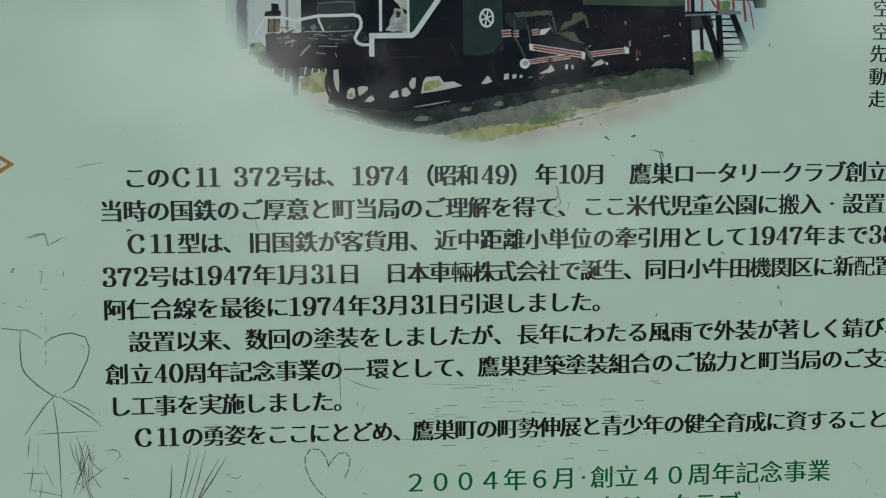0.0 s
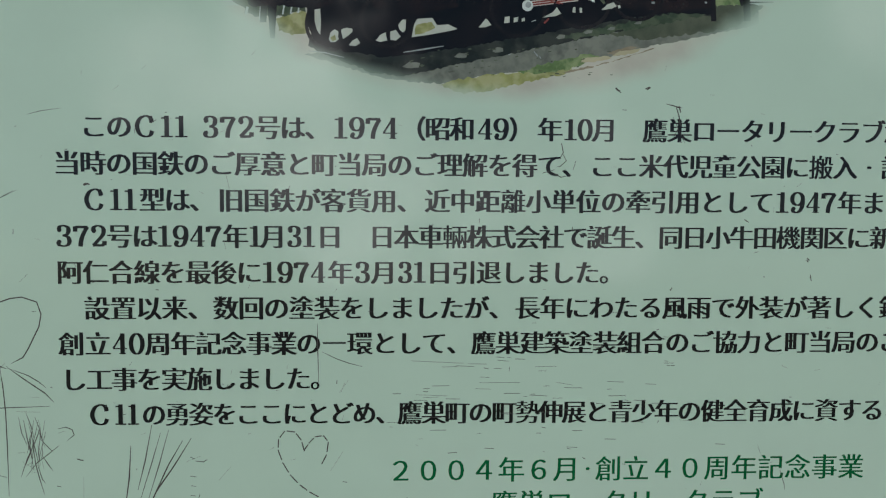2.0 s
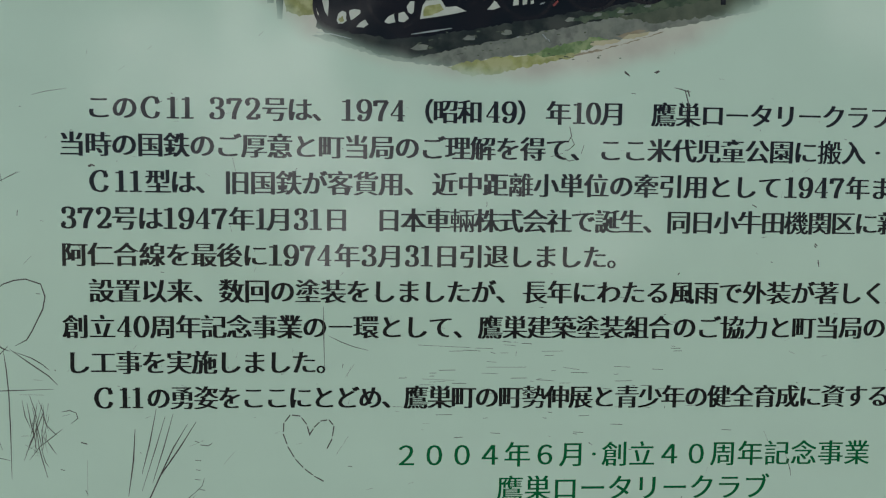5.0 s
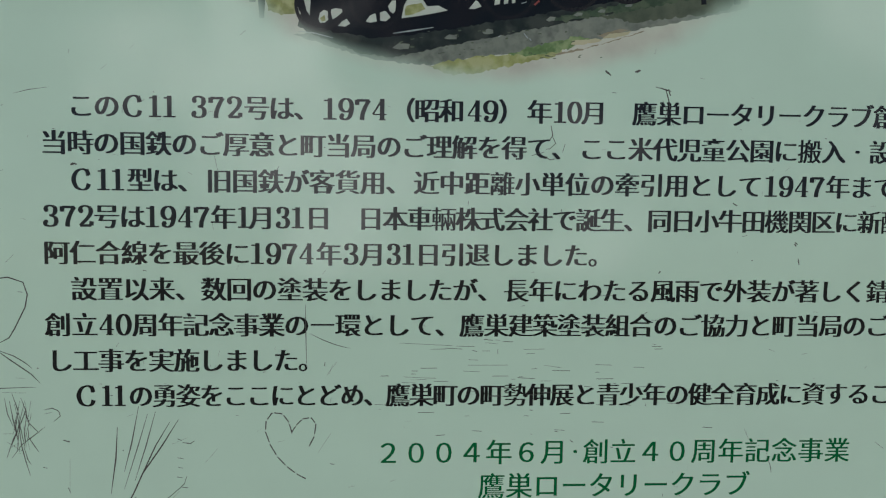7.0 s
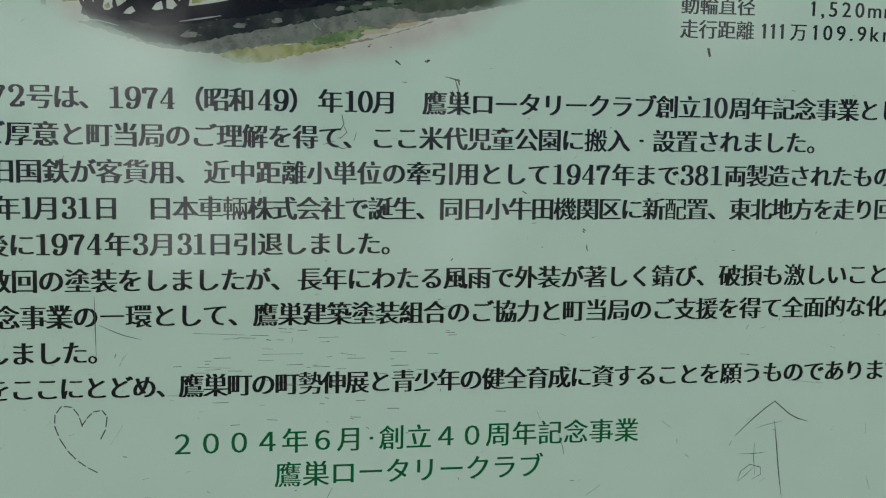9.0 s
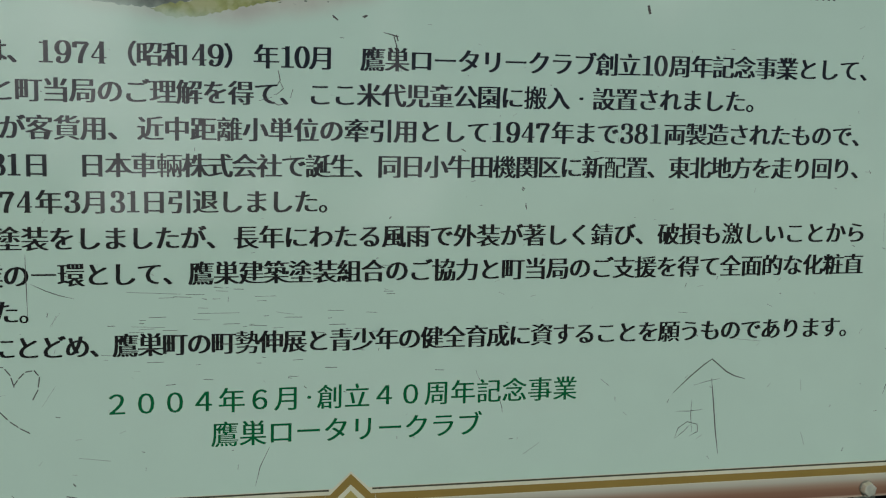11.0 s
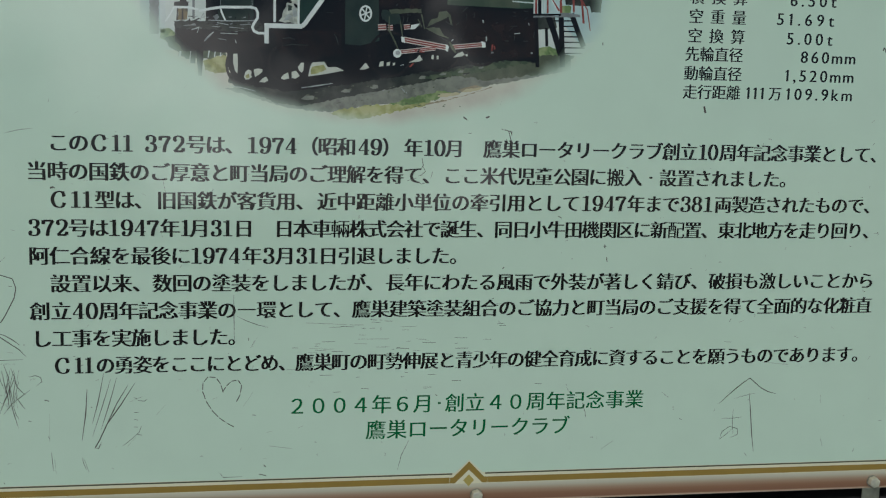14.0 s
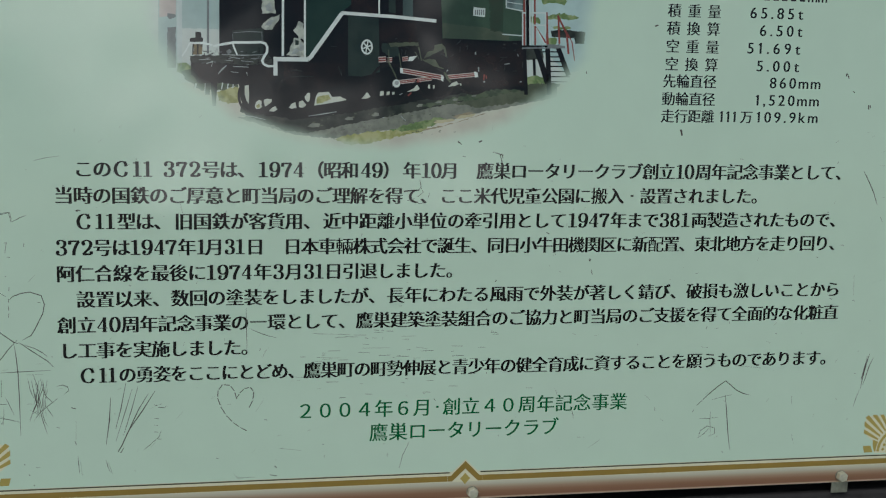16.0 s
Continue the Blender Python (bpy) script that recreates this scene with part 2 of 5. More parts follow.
def ring(name, x, lo, hi, width, layer, mat, parent, label="", gap=0.0):
    """A printed band that runs round the panel; x, lo, hi: its outer edge, in millimetres. gap: half the break in its lower run."""
    y = -0.000012 * layer
    xi, li, hi_i = x - width, lo + width, hi - width
    verts, faces = [], []
    quads = [((-x, hi), (-xi, hi_i), (xi, hi_i), (x, hi)), ((-x, lo), (-xi, li), (-xi, hi_i), (-x, hi)), ((xi, li), (x, lo), (x, hi), (xi, hi_i))]
    quads += [((-x, lo), (-gap, lo), (-gap, li), (-xi, li)), ((gap, lo), (x, lo), (xi, li), (gap, li))]
    for q in quads:
        faces.append(tuple(range(len(verts), len(verts) + 4)))
        verts += [(a / 1000, y, Z0 + b / 1000) for a, b in q]
    ob = mesh_part(name, verts, faces, mat, parent, label)
    bm = bmesh.new()
    bm.from_mesh(ob.data)
    for f in bm.faces:
        f.normal_update()
        if f.normal.y > 0:
            f.normal_flip()
    bm.to_mesh(ob.data)
    bm.free()
    return ob


# ---- lettering ----
GLYPHS = {}
type_curve = bpy.data.curves.new("type", "FONT")
type_curve.resolution_u = 3
type_ob = new("type", type_curve)


def glyph(ch, thin=0.0):
    """Outline of one character of the built-in font, in ems; thin: how much is taken off its strokes all round."""
    if (ch, thin) not in GLYPHS:
        type_curve.body, type_curve.offset = ch, -thin
        deps = bpy.context.evaluated_depsgraph_get()
        deps.update()
        me = bpy.data.meshes.new_from_object(type_ob.evaluated_get(deps))
        GLYPHS[ch, thin] = ([tuple(v.co[:2]) for v in me.vertices], [tuple(p.vertices) for p in me.polygons])
        bpy.data.meshes.remove(me)
    return GLYPHS[ch, thin]


def pieces(fs):
    """How many separate strokes a glyph's faces make."""
    root = {}

    def top(i):
        while root.setdefault(i, i) != i:
            i = root[i]
        return i

    for f in fs:
        for i in f[1:]:
            root[top(i)] = top(f[0])
    return len({top(i) for i in list(root)})


def extent(vs, fs):
    return sum(abs(sum(vs[f[i]][0] * vs[f[i - 1]][1] - vs[f[i - 1]][0] * vs[f[i]][1] for i in range(len(f)))) / 2 for f in fs)


def slim(ch):
    """A glyph with finer strokes, wherever its shape bears it."""
    vs, fs = glyph(ch)
    for thin in (0.006, 0.004):
        vt, ft = glyph(ch, thin)
        rate = extent(vt, ft) / max(extent(vs, fs), 1e-6)
        if pieces(ft) == pieces(fs) and 1 - 36 * thin < rate < 1 - 12 * thin:
            return vt, ft
    return vs, fs


ROMAN = {}
ROMAN["0"] = [[(0.5 + 0.38 * math.cos(math.pi / 2 + i * math.tau / 24), 0.5 + 0.48 * math.sin(math.pi / 2 + i * math.tau / 24)) for i in range(25)]]
ROMAN["1"] = [[(0.52, 1.0), (0.52, 0.0)]]
ROMAN["2"] = [[(0.15, 0.72), (0.2, 0.9), (0.46, 0.98), (0.75, 0.9), (0.84, 0.72), (0.72, 0.5), (0.42, 0.26), (0.13, 0.05)], [(0.88, 0.26), (0.86, 0.06)]]
ROMAN["3"] = [[(0.16, 0.78), (0.24, 0.93), (0.48, 0.98), (0.74, 0.9), (0.79, 0.74), (0.68, 0.58), (0.4, 0.52)], [(0.4, 0.52), (0.73, 0.45), (0.85, 0.27), (0.74, 0.08), (0.45, 0.02), (0.18, 0.08), (0.14, 0.24)]]
ROMAN["4"] = [[(0.67, 1.0), (0.67, 0.0)], [(0.66, 0.99), (0.36, 0.62), (0.05, 0.28)]]
ROMAN["7"] = [[(0.11, 0.95), (0.1, 0.7)], [(0.9, 0.93), (0.64, 0.6), (0.48, 0.28), (0.44, 0.0)]]
ROMAN["8"] = [[(0.5 + 0.30 * math.cos(math.pi / 2 + i * math.tau / 20), 0.755 + 0.225 * math.sin(math.pi / 2 + i * math.tau / 20)) for i in range(21)],
          [(0.5 + 0.37 * math.cos(math.pi / 2 + i * math.tau / 20), 0.275 + 0.255 * math.sin(math.pi / 2 + i * math.tau / 20)) for i in range(21)]]
ROMAN["9"] = [[(0.48 + 0.37 * math.cos(i * math.tau / 20), 0.68 + 0.3 * math.sin(i * math.tau / 20)) for i in range(21)], [(0.85, 0.68), (0.84, 0.42), (0.7, 0.13), (0.45, 0.02), (0.22, 0.07), (0.17, 0.2)]]
ROMAN["C"] = [[(0.9, 0.68), (0.83, 0.88), (0.6, 0.98), (0.3, 0.88), (0.13, 0.62), (0.13, 0.38), (0.28, 0.12), (0.58, 0.02), (0.82, 0.1), (0.92, 0.3)]]
SLABS = {"1": [(0.09, 0.97, 0.0, 0.07), (0.12, 0.5, 0.86, 0.93)], "2": [(0.12, 0.86, 0.0, 0.12)], "4": [(0.04, 0.97, 0.245, 0.30), (0.45, 0.9, 0.0, 0.05)], "7": [(0.1, 0.92, 0.86, 0.98)], "C": [(0.86, 0.93, 0.66, 0.99)]}
BALLS = {"2": [(0.2, 0.74)], "3": [(0.2, 0.78), (0.18, 0.22)], "9": [(0.22, 0.2)]}


def curve_through(pts, n=6):
    """A smooth run through the points."""
    if len(pts) < 3:
        return pts
    out = []
    for i in range(len(pts) - 1):
        p0, p1, p2, p3 = (Vector(pts[max(0, min(len(pts) - 1, i + k))]) for k in (-1, 0, 1, 2))
        for j in range(n):
            t = j / n
            v = 0.5 * (2 * p1 + (p2 - p0) * t + (2 * p0 - 5 * p1 + 4 * p2 - p3) * t * t + (3 * p1 - p0 - 3 * p2 + p3) * t * t * t)
            out.append((v.x, v.y))
    return out + [tuple(pts[-1])]


def roman_figure(ch, wide, high):
    """A bold roman figure, with heavy uprights, hairlines, slabs and balls: its faces' outlines, from its lower left corner, in millimetres."""
    polys, heavy, hair = [], 2.9, 1.0
    for run in ROMAN[ch]:
        pts = [Vector((x * wide, y * high)) for x, y in curve_through(run)]
        last = None
        for i, p in enumerate(pts):
            d = pts[min(i + 1, len(pts) - 1)] - pts[max(i - 1, 0)]
            if (pts[0] - pts[-1]).length < 1e-4 and i in (0, len(pts) - 1):
                d = pts[1] - pts[-2]
            d.normalize()
            lean = abs(d.y) ** 1.5 if not (ch == "4" and len(run) == 3) else 0.1
            w = (hair + (heavy - hair) * lean) / 2
            side = (p + w * Vector((-d.y, d.x)), p - w * Vector((-d.y, d.x)))
            if last:
                polys.append([tuple(last[0]), tuple(last[1]), tuple(side[1]), tuple(side[0])])
            last = side
    polys += [[(a * wide, c * high), (b * wide, c * high), (b * wide, d * high), (a * wide, d * high)] for a, b, c, d in SLABS.get(ch, ())]
    for x, y in BALLS.get(ch, ()):
        polys.append([(x * wide + 1.45 * math.cos(i * math.tau / 12), y * high + 1.45 * math.sin(i * math.tau / 12)) for i in range(12)])
    return polys


FINE = set("輛鷹搬離願激機錆勢")
NARROW = set("0123456789C.,tmk")


def text_line(name, runs, size, mat, parent, label, weight=0.0, layer=4, roman=False, tall=None, table=False):
    """One line of print. runs: (text, x0, x1, z of the middle), in millimetres; weight: how far the upright strokes are broadened."""
    verts, faces = [], []
    shifts = [-weight, -weight / 2, 0, weight / 2, weight] if weight > 0.35 else ([-weight, weight] if weight else [0.0])
    for text, x0, x1, zc in runs:
        shares = [1.0] * len(text) if not table else [{".": 0.55, ",": 0.55, "1": 0.8, "m": 1.25, "万": 1.4, "t": 0.85}.get(c, 1.0) for c in text]
        for i, ch in enumerate(text):
            step = (x1 - x0) / sum(shares) * shares[i]
            vs, fs = slim(ch) if roman else glyph(ch)
            if not vs:
                continue
            cx = x0 + (x1 - x0) / sum(shares) * (sum(shares[:i]) + shares[i] / 2)
            if roman and ch in ROMAN:
                wide = min(9.6, step * 0.96) if ch != "C" else 11.6
                for q, poly in enumerate(roman_figure(ch, wide, tall)):
                    first = len(verts)
                    verts += [((x + cx - wide / 2) / 1000, -0.000012 * layer - 0.000002 * (q % 8), Z0 + (z + zc - tall / 2) / 1000) for x, z in poly]
                    faces.append(tuple(range(first, first + len(poly))))
                continue
            if ch in NARROW:
                h = tall or 0.84 * size
                k = h / 0.69
                lo_x, hi_x = min(v[0] for v in vs), max(v[0] for v in vs)
                mid, base = (lo_x + hi_x) / 2, zc - h / 2
                wide = min(1.0, (step * 0.93 - 2 * weight) / max((hi_x - lo_x) * k, 0.01)) if ch not in ".,1t" else 1.0
                if ch in ".,":
                    mid = (lo_x + hi_x) / 2
                place = [((v[0] - mid) * k * wide + cx, v[1] * k + base) for v in vs]
                if ch == "1":
                    fs = list(fs) + [tuple(range(len(place), len(place) + 4))]
                    place += [(cx, base + h - 1.1), (cx, base + h), (cx - 1.9, base + h - 1.5), (cx - 1.9, base + h - 2.5)]
            else:
                fit, high = (min(size, step * 1.06), size) if ch != "・" else (0.55 * size, 0.55 * size)
                place = [((v[0] - 0.5) * fit + cx, (v[1] - 0.38) * high + zc) for v in vs]
            thin = 0.45 if ch in "輛搬配。" else 0.75 if ch in FINE else 1.0
            for n, s in enumerate(shifts):
                base_i = len(verts)
                y = -0.000012 * layer - 0.000002 * n
                verts += [((x + s * thin) / 1000, y, Z0 + z / 1000) for x, z in place]
                faces += [tuple(base_i + j for j in f) for f in fs]
    return mesh_part(name, verts, faces, mat, parent, label)


# ---- ground ----
ground = part("ground", box((-400, -400, -0.3), (400, 400, 0.0)), M_GROUND)
tagged(ground, "flat trodden park ground of short grass and gravel", "ground", kind="structure")

# ---- the stand that carries the panel ----
stand = thing("sign_stand", "dark weathered timber stand carrying the information panel", "stand", BOARD)
part("backing_board", box((-0.56, 0.045, 1.02), (0.56, 0.07, 1.86), 0.003), M_WOOD, stand, "dark timber boarding behind the panel")
part("bottom_rail", box((-0.497, 0.010, 1.005), (0.497, 0.060, 1.1165), 0.004), M_WOOD, stand, "dark grey weathered timber rail with pale specks")
part("top_rail", box((-0.497, 0.010, 1.796), (0.497, 0.060, 1.90), 0.004), M_WOOD, stand)
for side in (-1, 1):
    a, b = sorted((side * 0.498, side * 0.60))
    part("post", box((a, -0.004, 1.0 - 0.9 / math.cos(radians(LEAN_BACK)) - 0.05), (b, 0.095, 1.93), 0.006), M_POST, stand, "near-black weathered post")
rnd = random.Random(5)
for patch in range(2):
    verts, faces = [], []
    for k in range(60):
        if patch == 0:
            x, z = rnd.gauss(0.445, 0.05), rnd.uniform(1.06, 1.108)
            if x > 0.492:
                continue
            y = 0.0096
        else:
            x, z, y = rnd.uniform(0.503, 0.53), rnd.uniform(1.1, 1.75), -0.0044
        r, base = rnd.uniform(0.0005, 0.0019), len(verts)
        pts = [(x + r * rnd.uniform(0.5, 1.3) * math.cos(t), y, z + 0.7 * r * rnd.uniform(0.5, 1.3) * math.sin(t)) for t in [i * math.tau / 7 for i in range(7)]]
        verts += pts
        faces.append(tuple(range(base, base + 7)))
    mesh_part("lichen", verts, faces, M_SPECK, stand, "small pale lichen specks")

# ---- the panel ----
sign = thing("information_panel", "pale green scratched information panel bolted to a dark timber stand", "sign", BOARD)
part("panel_sheet", box((-EDGE_X, 0.0, EDGE_LOW), (EDGE_X, 0.004, EDGE_HIGH), 0.0008), M_PANEL, sign, "pale green printed sheet")
HIGH = (EDGE_HIGH - Z0) * 1000
ring("printed_border", 490.0, -34.6, HIGH - 0.5, 17.6, 1, M_BORDER, sign, "copper brown printed border fading to cream")
ring("cream_band", 472.4, -17.0, HIGH - 18.1, 10.3, 1, M_CREAM, sign, "cream line")
ring("gold_band", 470.4, -16.6, HIGH - 20, 5.6, 2, M_GOLD, sign, "gold line", gap=14.0)
ring("dark_line", 462.3, -8.4, HIGH - 28, 1.3, 2, M_LINE, sign, "thin dark olive line", gap=15.0)

# peak in the middle of the lower border
flat("cream_peak", [(-17.5, -11.5), (0, 5.2), (17.5, -11.5), (17.5, -17), (-17.5, -17)], 2, M_CREAM, sign)
flat("gold_peak", [(-17, -11), (-14.2, -11), (0, 3.5), (14.2, -11), (17, -11), (17, -16.6), (12.6, -16.6), (0, -4.1), (-12.6, -16.6), (-17, -16.6)], 3, M_GOLD, sign, "gold peak in the border")
flat("gold_diamond", [(0, -8.4), (5, -13.9), (0, -19.8), (-5, -13.9)], 3, M_OCHRE, sign, "small gold diamond")


def fan(side):
    """The corner ornament: arcs, dots and rays in gold."""
    cx, cz = (457.5, -4.4) if side > 0 else (459.8, -3.3)

    def arc(r0, r1, a0, a1, n=10):
        angles = [radians(a0 + (a1 - a0) * i / n) for i in range(n + 1)]
        return [(side * (cx + r1 * math.cos(t)), cz + r1 * math.sin(t)) for t in angles] + [(side * (cx + r0 * math.cos(t)), cz + r0 * math.sin(t)) for t in reversed(angles)]

    orn = flat("corner_ornament", [(side * (cx + a), cz + b) for a, b in ((0.8, -0.8), (0.8, 28.2), (-14, 31), (-20, 38.8), (-40.8, 38.8), (-40.8, 20.5), (-31, 12), (-28.6, -0.8))], 2, M_CREAM, sign, "gold sunburst ornament with rays and arcs")
    flat("arc", [(side * cx, cz)] + arc(0, 11.5, 90, 180)[:11], 3, M_OCHRE, orn)
    flat("arc", arc(13.0, 15.6, 91, 179), 3, M_OCHRE, orn)
    flat("arc", arc(23.4, 26.4, 92, 178), 3, M_OCHRE, orn)
    for k in range(6):
        t = radians(99 + 14.4 * k)
        x, z = cx + 19.5 * math.cos(t), cz + 19.5 * math.sin(t)
        flat("dot", [(side * (x + 2.0 * math.cos(t + q)), z + 2.0 * math.sin(t + q)) for q in (0, math.pi / 2, math.pi, 1.5 * math.pi)], 3, M_OCHRE, orn)
    for a0, a1 in ((92, 116), (178, 156)):
        rim = [radians(a0 + (a1 - a0) * k / 6) for k in range(7)]
        edge = [(28.8 + 0.9 * k, t) for k, t in enumerate(rim)] + [(27.3, t) for t in reversed(rim)]
        flat("petal", [(side * (cx + r * math.cos(t)), cz + r * math.sin(t)) for r, t in edge], 4, M_OCHRE, orn)
    for k in range(5):
        c = 120.2 + 7.8 * k
        ray = []
        for r, da in ((28.8, -1.7), (28.8, 1.7)):
            ray.append((cx + r * math.cos(radians(c + da)), cz + r * math.sin(radians(c + da))))
        for da in (2.3, -2.3):
            ca, sa = math.cos(radians(c + da)), math.sin(radians(c + da))
            r = min(42.0 / max(abs(ca), 1e-6), 40.0 / max(abs(sa), 1e-6), 56)
            ray.append((cx + r * ca, cz + r * sa))
        flat("ray", [(side * x, z) for x, z in ray], 3, M_OCHRE, orn)
    for q in ([(-0.6, 38.4), (-7.9, 39.4), (-7.6, 33.2), (-0.6, 30.4)], [(-41.9, 7.2), (-40.0, 0.2), (-30.4, 0.2), (-33.4, 7.4)]):
        flat("block", [(side * (cx + a), cz + b) for a, b in q], 5, M_OCHRE, orn)


def side_ornament(side):
    """The lozenge and blades half-way up the border."""
    zc = 294.0

    def sh(pts):
        return [(side * x, zc + z) for x, z in pts]

    orn = flat("side_ornament", sh([(429.5, 0), (451, 15), (474, 2), (474, -2), (451, -15)]), 4, M_CREAM, sign, "gold lozenge ornament with fanned blades")
    flat("chevron", sh([(431, 0), (451.5, 13.2), (455, 11.2), (436, 0), (455, -11.2), (451.5, -13.2)]), 5, M_GOLD, orn)
    flat("lozenge", sh([(440, 0), (456.5, 10.2), (476, 1.5), (476, -1.5), (456.5, -10.2)]), 5, M_BROWN, orn)
    flat("lozenge", sh([(443, 0), (458, 8.4), (472, 0), (458, -8.4)]), 6, M_CREAM, orn)
    flat("lozenge", sh([(445.6, 0), (458.5, 6.6), (471, 0), (458.5, -6.6)]), 7, M_OCHRE, orn)
    for up in (1, -1):
        flat("blade", sh([(454.6, up * 23), (464.5, up * 12), (480, up * 10), (480, up * 56), (473, up * 56), (462.6, up * 45)]), 4, M_CREAM, orn)
        flat("blade", sh([(455.6, up * 22.8), (463.2, up * 12.6), (465.5, up * 12.4), (458.4, up * 27.5)]), 5, M_GOLD, orn)
        flat("blade", sh([(458.6, up * 35.5), (467, up * 12), (471, up * 11.5), (462.6, up * 41.5)]), 5, M_BROWN, orn)
        flat("blade", sh([(463.6, up * 45), (473.5, up * 11.5), (481, up * 11), (473.2, up * 54.5)]), 5, M_OCHRE, orn)


for side in (-1, 1):
    fan(side)
    side_ornament(side)

# ---- the printed text ----


def body_line(*runs):
    text_line("text_line", runs, 16.7, M_INK, sign, "bold black printed text line", weight=0.72, roman=True, tall=13.6)


body_line(("この", -357.3, -325.5, 283.8), ("C", -323.5, -311.9, 283.8), ("11", -308.4, -290.3, 283.8), ("372", -281.6, -248.4, 283.8), ("号は、", -247.8, -200.6, 283.8), ("1974", -199.2, -156.7, 283.8), ("（昭和", -155.2, -107.8, 283.8), ("49", -106.0, -85.2, 283.8), ("）", -85.2, -69.8, 283.8), ("年", -66.6, -50.7, 283.8), ("10", -50.3, -31.0, 283.8), ("月", -31.0, -15.3, 283.8), ("鷹巣ロータリークラブ創立", 2.2, 195.8, 283.8), ("10", 196.1, 215.2, 283.8), ("周年記念事業として、", 216.5, 377.9, 283.8))
body_line(("当時の国鉄のご厚意と町当局のご理解を得て、", -374.6, -34.1, 260.5), ("ここ米代児童公園に搬入・設置されました。", -32.1, 291.6, 260.5))
body_line(("C", -356, -344.4, 237.2), ("11", -341, -322.9, 237.2), ("型は、", -321.2, -274.1, 237.2), ("旧国鉄が客貨用、", -271.9, -141.3, 237.2), ("近中距離小単位の牽引用として", -139.5, 90.7, 237.2), ("1947", 91, 133.1, 237.2), ("年まで", 133.7, 182.4, 237.2), ("381", 182.8, 214.3, 237.2), ("両製造されたもので、", 215.3, 375.6, 237.2))
body_line(("372", -374.7, -342.2, 213.9), ("号は", -342.4, -310.5, 213.9), ("1947", -311.5, -269.5, 213.9), ("年", -269, -253.2, 213.9), ("1", -253, -244.2, 213.9), ("月", -245, -229.1, 213.9), ("31", -227.9, -209.6, 213.9), ("日", -208.7, -192.7, 213.9), ("日本車輛株式会社で誕生、", -175, 14.7, 213.9), ("同日小牛田機関区に新配置、", 14.7, 220, 213.9), ("東北地方を走り回り、", 220.2, 376.5, 213.9))
body_line(("阿仁合線を最後に", -374.3, -244.3, 190.6), ("1974", -245.2, -202.9, 190.6), ("年", -201.9, -185.7, 190.6), ("3", -185.1, -174, 190.6), ("月", -174, -157.7, 190.6), ("31", -156.5, -138, 190.6), ("日引退しました。", -137.6, -8, 190.6))
body_line(("設置以来、", -357.6, -275.7, 167.3), ("数回の塗装をしましたが、", -275.7, -80.6, 167.3), ("長年にわたる風雨で外装が著しく錆び、", -79.4, 214.1, 167.3), ("破損も激しいことから", 214.6, 376.5, 167.3))
body_line(("創立", -374.6, -341, 144), ("40", -340.9, -319.5, 144), ("周年記念事業の", -319.3, -206.2, 144), ("一", -205.0, -190.7, 144), ("環として、", -189.2, -108.2, 144), ("鷹巣建築塗装組合のご協力と町当局のご支援を得て全面的な化粧直", -108.1, 376.3, 144))
body_line(("し工事を実施しました。", -373.1, -197.2, 120.7))
body_line(("C", -355.2, -343.8, 97.4), ("11", -340.2, -323.9, 97.4), ("の勇姿をここにとどめ、", -322.1, -155.2, 97.4), ("鷹巣町の町勢伸展と青少年の健全育成に", -155.9, 124.5, 97.4), ("資することを願うものであります。", 124.5, 376.9, 97.4))
text_line("text_line", [("２００４年６月", -163.2, -34.4, 58.4), ("・", -32.5, -25.6, 58.4), ("創立４０周年記念事業", -24.2, 160.3, 58.4)], 18.2, M_GREEN, sign, "dark green printed date line", weight=0.3)
text_line("text_line", [("鷹巣ロータリークラブ", -94.2, 91.6, 35.3)], 18.6, M_GREEN, sign, "dark green printed signature line", weight=0.3)
SPEC = [("積重量", 434.9, "65.85t", 259.9, 317.7), ("積換算", 418.7, "6.50t", 270.6, 318.1), ("空重量", 402, "51.69t", 258.9, 317.5), ("空換算", 385.4, "5.00t", 269.6, 317.3),
        ("先輪直径", 369.6, "860mm", 284.8, 340.0), ("動輪直径", 353, "1,520mm", 271.2, 339.7), ("走行距離", 336.8, "111万109.9km", 237.6, 339.2)]
for word, z, value, x0, x1 in SPEC:
    w0, w1 = (176.5, 235.9) if len(word) == 3 else (178.4, 232.2)
    text_line("text_line", [(word, w0, w1, z)], 13.6, M_SPEC, sign, "small grey-black printed caption", weight=0.32)
    runs = [(value, x0, x1, z)] if "万" not in value else [("111", 236.3, 256.1, z), ("万", 256.1, 273.5, z), ("109.9km", 273.5, 339.7, z)]
    text_line("text_line", runs, 13.0, M_SPEC, sign, "small grey-black printed figures", weight=0.28, tall=10.2, table=True)
text_line("text_line", [("mm", 319.0, 339.6, 451.5)], 13.0, M_SPEC, sign, "small grey-black printed figures", weight=0.28, tall=10.2, table=True)
for k in range(5):
    x = 275 + 9.0 * k
    flat("text_bar", [(x, 446.7), (x + 5.5, 446.7), (x + 5.5, 456.3), (x, 456.3)], 4, M_SPEC, sign, "dark bar for an unreadable figure")
bpy.data.objects.remove(type_ob)
bpy.data.curves.remove(type_curve)

